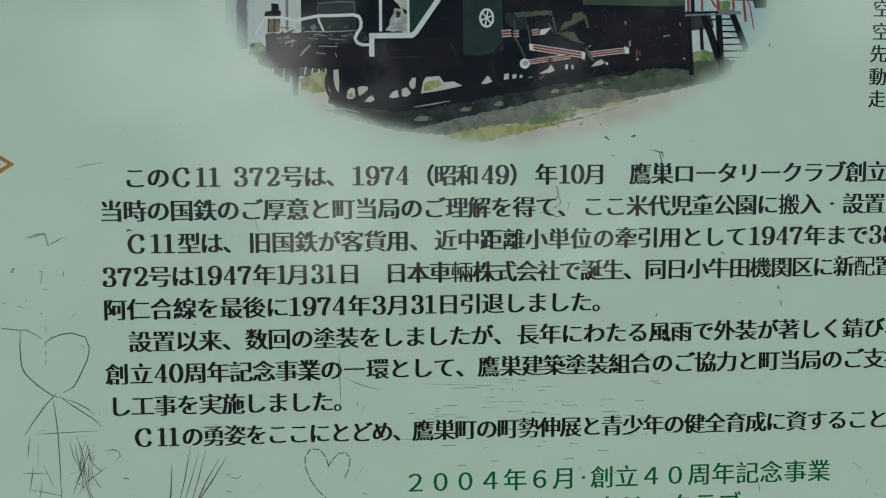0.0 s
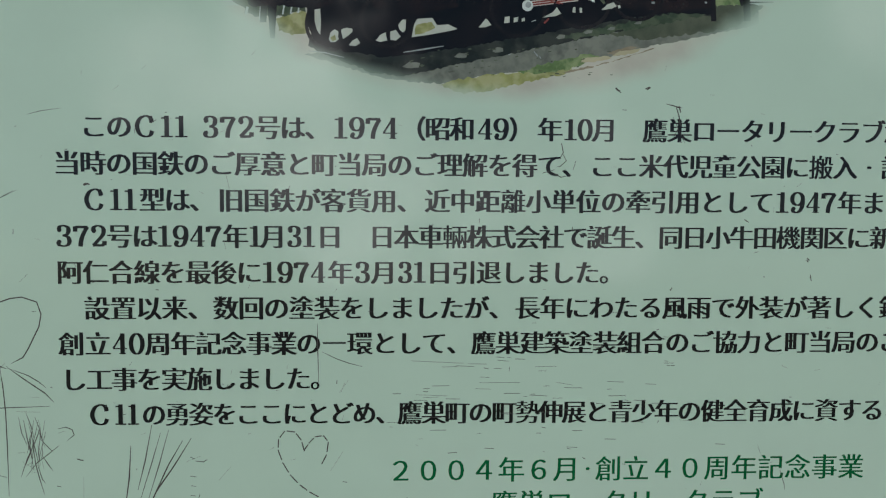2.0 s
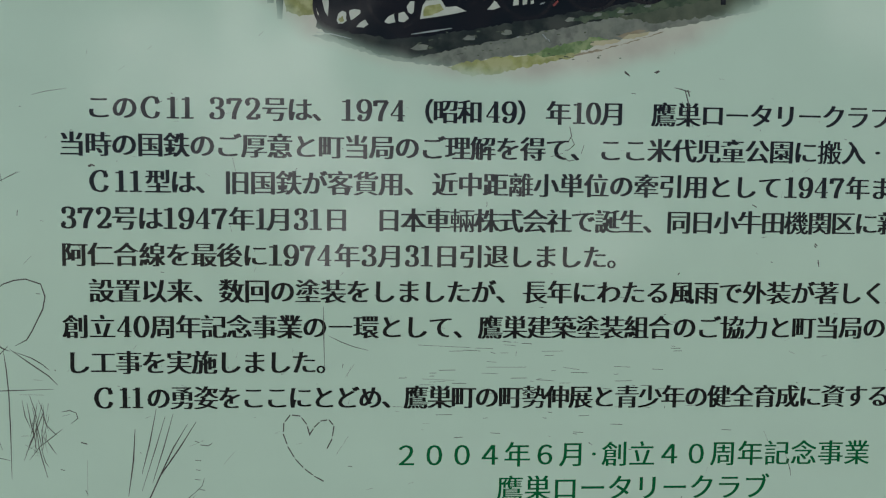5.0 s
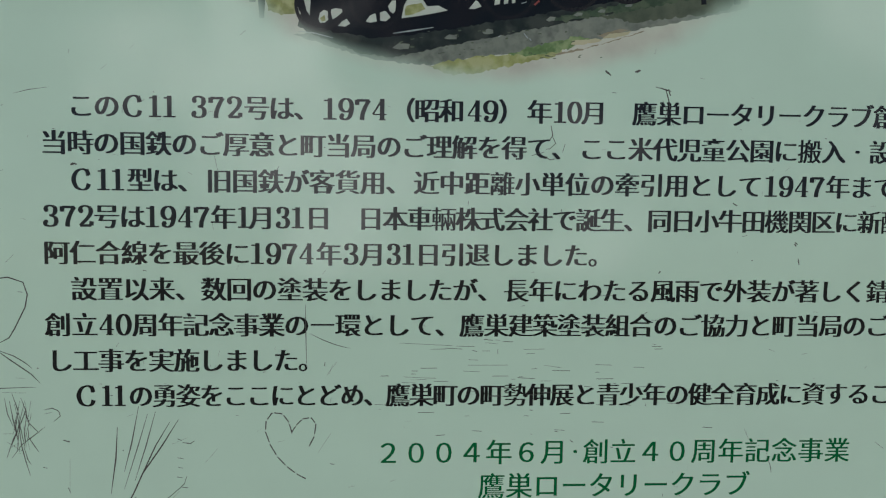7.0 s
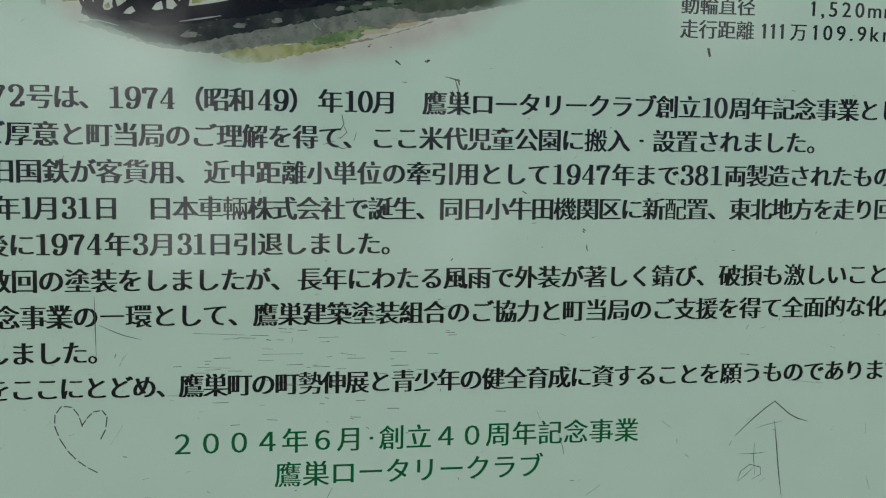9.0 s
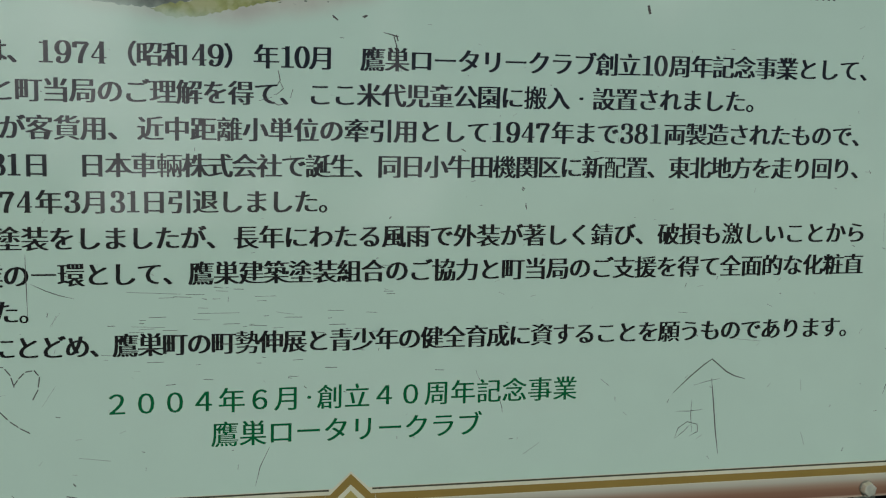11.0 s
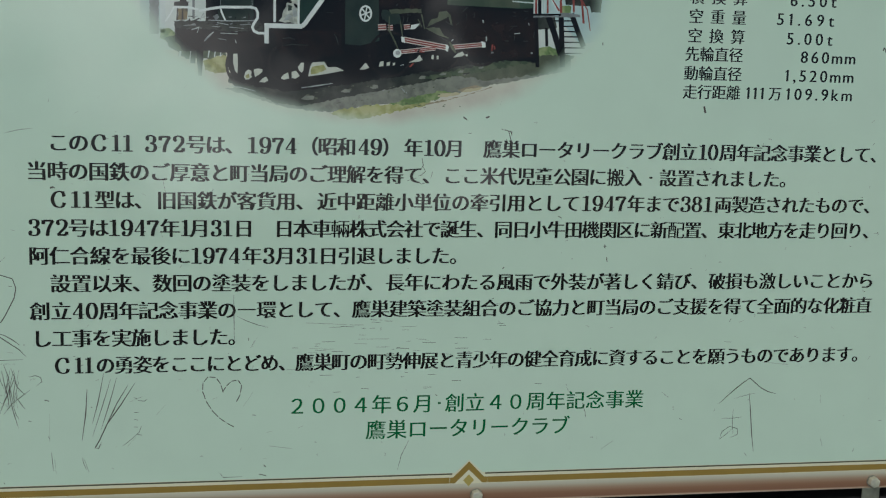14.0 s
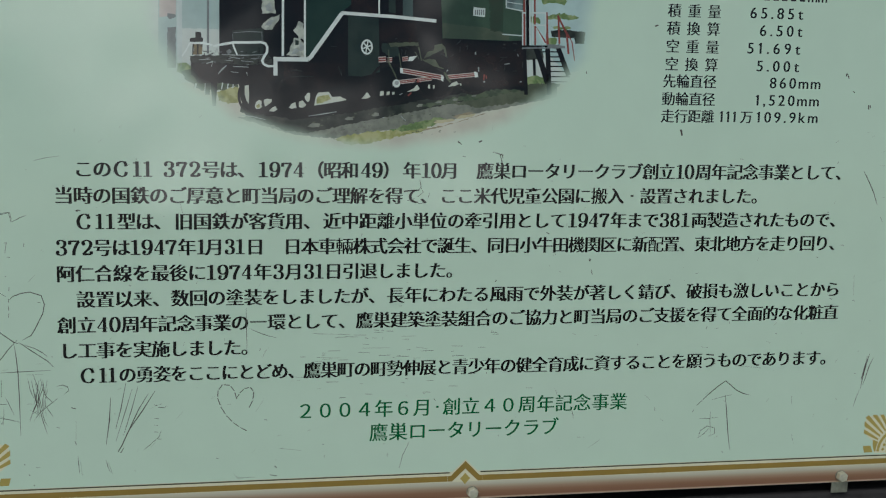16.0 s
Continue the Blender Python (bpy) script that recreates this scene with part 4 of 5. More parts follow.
patch("frame_shade", [(-177, 378.7), (-121.8, 379.8), (-119.5, 360.8), (-146.8, 355.3), (-173.9, 359.8)], 10.4, P_BROWN, photo, rough=0.8)
patch("frame_shade", [(-29.7, 400), (42, 400.6), (45.6, 362.7), (13.7, 360.1), (-23.4, 362.5)], 10.4, P_BROWN, photo, rough=0.6)
patch("frame_shade", [(-90.8, 416.5), (-58.6, 417.3), (-55.6, 399.3), (-90.5, 399.5)], 10.4, P_BROWN, photo, rough=0.8)
wheel(-200.8, 349.4, 14.5, 16.4)
wheel(-164.4, 352.0, 16.6, 16.5)
wheel(-80.6, 361.5, 17.6, 18.2)
wheel(-39.2, 366.3, 17.8, 17.2)
wheel(-3.6, 371.0, 16.9, 16.4)
patch("spoke_gap", [(-210.2, 358.2), (-206.7, 358.8), (-206.2, 350.3), (-206.7, 342.3), (-208.7, 345.3), (-210.2, 351.2)], 13, P_PALE, photo)
patch("spoke_gap", [(-201.2, 339.9), (-200.3, 343.9), (-197.8, 346), (-195.3, 345), (-194.8, 340), (-197.3, 338), (-200.2, 337.9)], 13, P_PALE, photo)
patch("spoke_gap", [(-193.8, 346), (-190.3, 347.1), (-186.3, 346.6), (-186.3, 344.6), (-189.8, 341.6), (-192.3, 340.1)], 13, P_PALE, photo)
patch("spoke_gap", [(-188.8, 336.1), (-186.3, 339.1), (-183.3, 340.7), (-181.3, 337.7), (-184.3, 335.7)], 13, P_PALE, photo)
patch("spoke_gap", [(-171.3, 339.4), (-168.8, 342.9), (-165.3, 344.5), (-164.3, 339.5), (-168.8, 338.4)], 13, P_PALE, photo)
patch("spoke_gap", [(-162.3, 345), (-158.8, 346.1), (-155.7, 342.1), (-158.7, 339.5), (-162.3, 340)], 13, P_PALE, photo)
patch("spoke_gap", [(-157.3, 349.1), (-154.8, 352.7), (-152.3, 352.7), (-152.7, 346.2), (-154.2, 344.6), (-156.3, 346.1)], 13, P_PALE, photo)
patch("spoke_gap", [(-148.7, 341.7), (-147.2, 349.8), (-145.2, 353.3), (-135.6, 354), (-132.5, 349.5), (-125.4, 350.1), (-119.3, 347.2), (-126.4, 345.6), (-137.5, 343.4)], 13, P_PALE, photo)
patch("spoke_gap", [(-106, 348.4), (-101.5, 354), (-100, 353.1), (-97.9, 350.1), (-101.9, 348.5)], 13, P_PALE, photo)
patch("spoke_gap", [(-89.7, 351.2), (-89.2, 355.3), (-86.1, 355.8), (-86.1, 351.8)], 13, P_PALE, photo)
patch("spoke_gap", [(-83.5, 354.8), (-80.5, 355.4), (-80.9, 352.4), (-83.5, 351.8)], 13, P_PALE, photo)
patch("spoke_gap", [(-78.4, 354.4), (-76.3, 355), (-76.3, 352.9), (-78.3, 352.4)], 13, P_PALE, photo)
patch("spoke_gap", [(-64.9, 355.2), (-58.3, 358.8), (-55.8, 361.9), (-53.1, 357.9), (-56.1, 356.3)], 13, P_PALE, photo)
patch("spoke_gap", [(-45.8, 358.5), (-45.4, 362.1), (-43.8, 362.1), (-43.7, 358.6)], 13, P_PALE, photo)
patch("spoke_gap", [(-41.1, 358.6), (-41.2, 361.7), (-39.6, 361.7), (-39.5, 358.6)], 13, P_PALE, photo)
patch("spoke_gap", [(-27, 360.4), (-23.4, 364), (-19.3, 365.6), (-17.1, 363.1), (-20.2, 361.5)], 13, P_PALE, photo)
patch("spoke_gap", [(-16.6, 363.6), (-15, 363.7), (-14.4, 362.1), (-16, 361.6)], 13, P_PALE, photo)
patch("grass_patch", [(-145.7, 349.3), (-136.6, 351.4), (-133.5, 348), (-139.1, 344.9), (-146.7, 343.7)], 13.4, P_GRASS, photo, rough=0.5)
patch("grass_patch", [(-200.2, 340.9), (-197.3, 343), (-196.3, 339.5), (-199.2, 338.5)], 13.4, P_GRASS, photo, rough=0.3)
each_stroke("wheel_tyre", [(2.6, [(-213.1, 359.1), (-213.1, 350.2), (-210.7, 342.3), (-206.7, 336.4)]), (1.4, [(-193.8, 346.5), (-194.8, 341.5), (-193.3, 338.5)]), (1.2, [(-62.4, 357.7), (-58.4, 361.9), (-55.9, 367)]), (1.2, [(-53.7, 364), (-48.4, 359), (-41.1, 357.1), (-33.8, 360.3)])], 13.5, P_BLACK, photo, taper=1)
patch("frame_shade", [(-40.3, 407.8), (42.8, 407.8), (43.4, 393.5), (-39.9, 391.6)], 10.05, P_BLACK, photo)
# rods and valve gear
rod((-70.0, 374.3), (-31.9, 368.5), 4.6)
rod((-73.4, 363.6), (-42.4, 367.8), 3.6)
rod((-27.8, 369.1), (-1.0, 372.1), 4.0)
rod((-91.3, 383.5), (-84.6, 384.1), 5.0)
rod((-83.1, 383.6), (-79.0, 383.7), 4.6)
rod((-69.7, 384.4), (-64.6, 385.0), 4.2)
patch("rod_end", [(-63.6, 386.6), (-56.4, 387.7), (-60.4, 383.1), (-64.5, 382.5)], 13.6, P_WHITE, photo, rough=0.2)
patch("rod_end", [(-3.2, 375.1), (0.5, 373.7), (0.6, 369.6), (-2.5, 369.5)], 13.6, P_WHITE, photo, rough=0.2)
patch("rod_end", [(-71.6, 376.8), (-69, 376.4), (-68.4, 371.3), (-71.5, 372.3)], 13.6, P_WHITE, photo, rough=0.2)
patch("rod_end", [(-33.6, 371.5), (-30.9, 369.5), (-31.8, 364.9), (-34, 366.4)], 13.6, P_WHITE, photo, rough=0.2)
patch("rod_end", [(-74.7 + 3.6 * math.cos(i * math.tau / 16), 362.6 + 3.6 * math.sin(i * math.tau / 16)) for i in range(16)], 13.7, P_WHITE, photo)
patch("rod_end", [(-74.3 + 1.9 * math.cos(i * math.tau / 12), 363.1 + 1.9 * math.sin(i * math.tau / 12)) for i in range(12)], 13.8, P_SILVER, photo)
patch("bracket", [(-50.6, 384.8), (-46.6, 391.5), (-41.4, 392.6), (-40.5, 397.7), (-34.8, 398.8), (-30.6, 394.9)], 11.8, P_OLIVE, photo, rough=0.3)
patch("bracket", [(-50, 383.8), (-44.9, 385), (-39.7, 384.6), (-34.8, 377.6), (-40.6, 379)], 11.8, P_OLIVE, photo, rough=0.3)
patch("bracket", [(-82.3, 398.7), (-55.6, 399.8), (-55, 396.8), (-81.2, 395.2)], 11.6, P_OLIVE, photo, rough=0.5)
each_stroke("link", [(2.2, [(-34.8, 398.8), (-31.6, 395.4), (-29.3, 387.8)]), (1.6, [(-51.1, 384.3), (-40.6, 379.5), (-31.6, 376.6)]), (2.6, [(-31, 373.6), (-27.8, 368.5), (-25, 364.5)]), (1.4, [(-82.2, 392.7), (-82, 381.6), (-76.7, 371.7), (-74, 365.7)]), (1.6, [(-72.9, 389.4), (-70.6, 376.8)]), (1.8, [(-55, 395.3), (-52.1, 383.3)]), (1.2, [(-58, 391.2), (-54.7, 385.2)])], 13.5, P_OLIVE, photo, taper=0.6)
patch("valve_box", [(-88.5, 397.6), (-73.1, 396.9), (-72.9, 386.9), (-81.1, 385.7), (-88.3, 390.5)], 11.2, P_BLOCK, photo, rough=0.8)
each_stroke("rod_gleam", [(1.6, [(0.9, 378.8), (1, 374.7)]), (1.4, [(-2.7, 392.5), (-2.1, 389.9)]), (2.0, [(5.5, 365.6), (7.6, 365.6)]), (1.6, [(40.1, 366.2), (41.7, 366.2)]), (1.0, [(25.1, 381.8), (29.9, 382.5)]), (1.0, [(37, 391.3), (37.7, 389.3)]), (1.2, [(-29, 374.1), (-27.4, 375.7)]), (0.8, [(-72.1, 352.5), (-69.1, 353.6)]), (1.0, [(-70.2, 333.7), (-67.5, 330.6)]), (0.8, [(-66.5, 330.6), (-65.4, 329.1)]), (0.7, [(-86.7, 331.4), (-85.2, 331.9)])], 13.8, P_SILVER, photo, taper=0.7)
each_stroke("red_fitting", [(1.3, [(6.4, 372.3), (6, 367.1)]), (1.0, [(8, 371.3), (8.6, 368.2)]), (1.0, [(-60, 365.4), (-52.2, 364)]), (1.2, [(-63.8, 351.6), (-60.8, 354.7)])], 13.4, P_ROSE, photo, taper=1)
# steps and railings beside the cab
patch("pale_gap", [(40.4, 470.4), (110.8, 472.8), (115.3, 380.6), (82.9, 374.8), (68.7, 390), (44.3, 397.6)], 9, P_SKY, photo)
patch("leaf_patch", [(55.9, 441.7), (71.8, 444.2), (81.6, 440.4), (80.2, 436.8), (69.4, 438), (59.8, 436.7)], 10.2, P_LEAF, photo, rough=1.0)
patch("leaf_patch", [(62.9, 426.7), (75.1, 429.1), (85.9, 428.3), (94.1, 426), (86.2, 423.2), (72.7, 423.9), (63.6, 422.6)], 10.2, P_LEAF, photo, rough=1.0)
patch("leaf_patch", [(67.6, 417.6), (86.5, 416.6), (85.5, 414.5), (70.4, 414.6)], 10.2, P_LEAF, photo, rough=1.0)
patch("leaf_patch", [(43.2, 425.1), (56.5, 425.5), (56.8, 419.4), (44.5, 420.1)], 10.2, P_LEAF, photo, rough=1.0)
patch("leaf_patch", [(64.2, 407.3), (73.4, 406.5), (74.2, 400.4), (64.5, 400.1)], 10.4, P_LEAF, photo, rough=0.9)
patch("far_roof", [(67.7, 413.5), (81.2, 414.4), (100.7, 412.8), (100.1, 402), (91.5, 401.8), (90.1, 406.9), (68.5, 407.4)], 10.3, P_SHADE, photo, rough=0.4)
patch("pale_gap", [(44.7, 386.4), (54.4, 386.6), (56, 371.1), (66.9, 369.3), (67.1, 364.1), (49.8, 366.9), (45.5, 364.8)], 13, P_HAZE, photo, rough=0.5)
patch("leaf_patch", [(46.4, 369.9), (56, 372.2), (65.8, 369.3), (66, 365.1), (47.7, 363.8)], 13.2, P_LEAF, photo, rough=0.7)
patch("stair_shade", [(45.5, 365.8), (75.2, 365.3), (79.1, 363.3), (68.5, 355.8), (47, 355.5)], 13.1, P_OLIVE, photo, rough=1.0)
patch("stair_shade", [(42.1, 398.6), (59.2, 399), (61.8, 387.8), (44.8, 385.3)], 12.6, P_SHADE, photo, rough=0.5)
each_stroke("red_rail", [(2.0, [(40.4, 470.4), (43.2, 398.6)]), (1.6, [(49.9, 470.7), (53.3, 399.9)]), (2.2, [(62.8, 429.7), (65.1, 400.2)]), (1.8, [(74.2, 427), (76.3, 401.5)]), (1.9, [(73.6, 427), (82.9, 410.9), (85.4, 392.4)]), (1.0, [(77.1, 420.9), (88.1, 403.8), (91.6, 386.3)]), (1.5, [(51.5, 418.2), (63.4, 402.2)])], 13.2, P_ROSE, photo, taper=1)
each_stroke("white_pipe", [(1.3, [(40.4, 429.1), (41.6, 398.6)]), (1.4, [(45.2, 470.6), (48.5, 399.8)]), (1.0, [(47.8, 470.6), (50.6, 400.8)]), (1.3, [(40.4, 428.6), (62.8, 429.2)]), (1.0, [(51, 417.7), (62.7, 418)]), (1.0, [(62.2, 429.7), (63, 410.4)]), (0.9, [(53.7, 415.2), (62.4, 401.1)])], 13.4, P_POST, photo, taper=1)
each_stroke("dark_post", [(3.0, [(43.1, 470.5), (46.4, 398.7)]), (3.4, [(43.2, 397.6), (46.5, 354.4)]), (5.2, [(53.9, 397.8), (59.8, 383.6), (66.5, 365.1)]), (4.6, [(65.1, 399.1), (68.6, 354.8)]), (4.6, [(74.2, 400.4), (79, 389.2), (86.3, 372.8)]), (2.6, [(52.7, 387.6), (53.9, 372.1)])], 13.6, P_BLACK, photo, taper=1)
each_stroke("stair_tread", [(1.2, [(58.4, 393.8), (76.6, 394.3)]), (1.2, [(66.1, 389.4), (79, 389.7)]), (1.2, [(66.8, 385.3), (81.4, 385.1)]), (1.2, [(67.5, 380.7), (82.6, 381)]), (1.1, [(68.2, 376), (85, 376.4)]), (1.1, [(69, 371.4), (87.4, 371.7)]), (0.9, [(69.7, 366.7), (85.4, 367)])], 13.7, P_BLACK, photo, taper=1)
patch("platform", [(41.1, 397.6), (64.6, 398.1), (64.5, 400.7), (74.2, 400.9), (81.8, 399.5), (81.9, 397.5), (41.1, 396)], 13.9, P_GREY, photo, rough=0.3)
each_stroke("platform_edge", [(1.4, [(41, 398.6), (65.1, 399.1)])], 14, P_BLACK, photo, taper=1)
EX, EZ, EA, EB = -102.0, 394.5, 4.6, 6.0
strokes("emblem_rim", [(1.5, [(EX + EA * math.cos(i * math.tau / 28), EZ + EB * math.sin(i * math.tau / 28)) for i in range(29)])], 13, P_WHITE, photo, "white wheel emblem", taper=1)
for k in range(6):
    t = k * math.tau / 6 + 0.3
    strokes("emblem_spoke", [(1.1, [(EX, EZ), (EX + EA * math.cos(t), EZ + EB * math.sin(t))])], 13.2, P_WHITE, photo, taper=1)
gear = random.Random(8)


def scatter(name, count, x0, x1, z0, z1, turns, length, layer, mat, label):
    """Small marks of machinery or stones over a stretch of the photograph."""
    marks = []
    for k in range(count):
        x, z = gear.uniform(x0, x1), gear.uniform(z0, z1)
        t, d = gear.choice(turns) + gear.uniform(-0.12, 0.12), gear.uniform(1.0, length)
        marks.append((gear.uniform(0.35, 1.1), [(x, z), (x + d * math.cos(t), z + d * math.sin(t))]))
    tagged(strokes(name, marks, layer, mat, photo, label, taper=0.8), kind="stuff")


scatter("running_gear", 45, -85, 45, 364, 404, (0.0, 0.1, 1.5, 0.7, -0.6), 8, 11.3, P_PIPE, "dark rods and pipes between the wheels")
scatter("buffer_gear", 45, -256, -186, 372, 388, (0.0, 1.57, 0.3), 6, 11.6, P_STEEL, "dark fittings on the buffer beam")
scatter("glints", 16, -250, -196, 376, 388, (0.0, 0.2), 3, 12.4, P_GREY, "small pale glints on the buffer beam")
scatter("ballast", 50, -150, -20, 318, 336, (0.0, 0.15), 2.6, 7.9, P_OLIVE, "ballast stones beside the track")


# ---- scratches and scribbles in the laminate ----
strokes("scratched_heart", [(0.8, [(-432, 177), (-432.9, 166.5), (-432.5, 152.2), (-430.2, 146), (-422.3, 137.6), (-411.8, 129.5), (-407.9, 128)]), (0.8, [(-415.2, 167.7), (-411.1, 171.1), (-404.2, 173.6), (-396.9, 174.5), (-387.5, 171.3), (-385, 163.4), (-386.5, 155.3), (-393.6, 141), (-397.1, 135.3), (-404.4, 131.4)]), (0.6, [(-446, 179.3), (-443.7, 178.5), (-431.4, 177), (-428.5, 177.4), (-422.8, 174.4), (-417.4, 170.6)])], 3, M_SCRATCH, sign, "heart scratched into the print")
strokes("scratched_umbrella", [(0.75, [(-408.7, 131.5), (-415.9, 124), (-424.3, 112.9), (-432.7, 100.7)]), (0.75, [(-407.8, 129.4), (-397.3, 121.5), (-383.7, 111.8), (-378.3, 105.9)]), (0.65, [(-405.9, 127.9), (-394.2, 123.5), (-387.4, 119.2), (-383.2, 115.6)]), (0.7, [(-411.8, 128.1), (-410.3, 116.7), (-409, 100), (-408.5, 77.1), (-408.3, 43.9)]), (0.65, [(-424.1, 101.9), (-409.9, 102.3), (-381, 103.2)]), (0.4, [(-393.3, 109.4), (-387.8, 109)]), (0.4, [(-402, 99.8), (-387.1, 99.4)])], 3, M_SCRATCH, sign, "umbrella shape scratched below a heart")
strokes("scratched_marks", [(0.7, [(-429, 99.6), (-429.8, 92.4), (-430.6, 85.1)]), (0.7, [(-423.2, 95.1), (-423.7, 79.8)]), (0.6, [(-435.2, 73.6), (-426.3, 73.4), (-418.4, 72.5)]), (0.75, [(-427.2, 77.8), (-428.4, 70.4), (-430.3, 58.9)]), (0.5, [(-420.2, 78.8), (-416.4, 70.4), (-413.6, 63.1)]), (0.5, [(-428.6, 60.4), (-423.8, 54.7), (-421.6, 64.1)]), (0.6, [(-428.6, 61), (-418.7, 58.9), (-409.1, 56.3)]), (0.45, [(-422, 70.4), (-422.8, 53.6)]), (0.4, [(-426.2, 62), (-421.1, 59.9)])], 3, M_SCRATCH, sign, "scratched marks like writing")
strokes("scratched_curl", [(0.6, [(-376.4, 88.2), (-371, 89.3), (-367, 87.6), (-365.9, 84.1), (-370.2, 80.5)]), (0.4, [(-375.7, 85.5), (-371.1, 86.8)])], 3, M_SCRATCH, sign, "small scratched curl")
strokes("scratch", [(0.55, [(-425.8, 242), (-419.9, 244.5), (-413.1, 245.4), (-410.9, 236.8), (-405.5, 239.7), (-400.2, 242.7)])], 3, M_SCRATCH, sign, "zigzag scratch")
strokes("scratch", [(0.5, [(-397.9, 184.1), (-392.8, 189.5)]), (0.5, [(-434, 194.5), (-425.9, 192.1)]), (0.9, [(-437.1, 218.7), (-435.4, 221.5)])], 3, M_SCRATCH, sign, "single thin scratches")
strokes("scuffed_line", [(0.7, [(-414.3, 179.3), (-414.7, 175.9)]), (0.8, [(-415.2, 168.5), (-415.1, 165.1)]), (0.7, [(-415.6, 162), (-415.2, 158.3)]), (0.6, [(-415.1, 155.9), (-415.8, 151.8)]), (0.6, [(-415.5, 218.8), (-417, 209.7)]), (0.6, [(-417.5, 218.4), (-415.1, 218.8)]), (1.1, [(-427.2, 198.4), (-427.1, 197.4)]), (1.0, [(-417.3, 189.1), (-416.9, 188.1)]), (1.0, [(-442.9, 196.9), (-442.1, 196.2)]), (0.9, [(-380, 115.9), (-379.2, 115.2)])], 3, M_FAINT, sign, "row of scuffs and dark dots", taper=0.8)
strokes("scratched_strokes", [(1.0, [(-329.8, 76.7), (-331.1, 55.5), (-334.4, 32.1)]), (0.8, [(-316.1, 90.4), (-320.8, 66.1), (-325.7, 47)]), (0.6, [(-310.5, 85.2), (-316.8, 64), (-325.8, 35.3)]), (0.7, [(-305.4, 86.9), (-311.7, 64), (-319, 40.6)]), (0.8, [(-296.3, 79.9), (-305.6, 64), (-313.4, 47), (-318, 36.3)]), (0.9, [(-290.8, 81.4), (-301.5, 64), (-313.9, 45.9), (-320.1, 32), (-323.9, 25.2), (-321.2, 24.5), (-318.5, 29.9)])], 3, M_SCRATCH, sign, "long slanting scratches")
strokes("scratch", [(0.55, [(-359.4, 22.6), (-358.9, 15.1), (-358, 5.8)]), (0.55, [(-334.6, 17.5), (-333.4, 11.7), (-331.2, 6.3)])], 3, M_SCRATCH, sign, "single thin scratches")
strokes("fine_scratches", [(0.6, [(-291.6, 68.6), (-288.8, 67.6)]), (0.6, [(-288.2, 66.1), (-283.1, 65.4), (-280.6, 67.1)]), (0.5, [(-291.7, 55.9), (-287.6, 55.4)]), (0.5, [(-291.3, 49.5), (-288.2, 49)]), (0.5, [(-291.8, 43), (-288.3, 42.6)]), (0.6, [(-288.9, 36.2), (-285.2, 35.7)]), (0.9, [(-406, 16.8), (-405.2, 15.8)]), (0.9, [(-402.2, 6.8), (-401.4, 5.7)]), (0.9, [(-398.2, -3.1), (-397.6, -4.2)]), (1.0, [(-364.3, 68.1), (-360.3, 67)]), (0.6, [(-361.8, 36.5), (-360.4, 33.3)]), (0.4, [(-300.7, 26.6), (-295.5, 30.8), (-287.3, 38.3), (-285.6, 43.7)])], 3, M_SCRATCH, sign, "scattered short nicks", taper=0.7)
strokes("dotted_heart", [(0.85, [(-217.3, 71.9), (-219, 78)]), (0.85, [(-219.4, 79.5), (-222.7, 83.9)]), (0.85, [(-223.6, 85), (-228.8, 85.7)]), (0.85, [(-230.1, 85.8), (-233.4, 81.4)]), (0.85, [(-234.2, 80.3), (-234.5, 74.6)]), (0.85, [(-234.6, 73.1), (-232.2, 66.3)]), (0.85, [(-231.7, 64.6), (-227.7, 57.8)]), (0.85, [(-226.7, 56.1), (-221.7, 50.6)]), (0.85, [(-220.4, 49.3), (-215.5, 45.5)]), (0.85, [(-214.2, 44.5), (-208.2, 41.1)]), (0.85, [(-217.3, 73.1), (-215, 76.5)]), (0.85, [(-214.5, 77.4), (-211.2, 80.8)]), (0.85, [(-210.4, 81.6), (-206.1, 82.3)]), (0.85, [(-205, 82.5), (-202.3, 79.1)]), (0.85, [(-201.7, 78.2), (-202.6, 71.4)]), (0.85, [(-202.8, 69.7), (-206.1, 63.2)])], 3, M_SCRATCH, sign, "small heart scratched in short dashes", taper=0.9)
strokes("scratched_arrow", [(0.85, [(232.3, 51.7), (245.2, 63.7), (254.9, 71.7), (261.5, 76), (273.1, 66.4), (279.8, 62.9), (288.2, 60.5)]), (0.9, [(261.9, 61.7), (264.3, 44.8), (267.1, 23), (270.2, 4.9)]), (0.4, [(248, 56.9), (258.1, 59.6), (268.4, 61.4)]), (0.5, [(236, 38.2), (245.9, 37.9), (256.2, 38.8)]), (0.5, [(247.5, 46.3), (247.2, 35.5), (248.7, 22.4)]), (0.55, [(235.7, 18.5), (238, 25.5), (244.8, 30.1), (252.8, 27.8), (253.2, 22.3), (246.7, 19.2)]), (0.5, [(235.7, 17.9), (242, 22.6), (247.2, 27.9)])], 3, M_SCRATCH, sign, "arrow-shaped scribble scratched into the print")
strokes("scratch", [(0.9, [(391.7, 285.4), (395.3, 279.8), (398.9, 273.7), (404.7, 263), (408.8, 252.3)]), (0.8, [(413.6, 239.8), (416.1, 235.3)])], 3, M_SCRATCH, sign, "thin curved scratch")
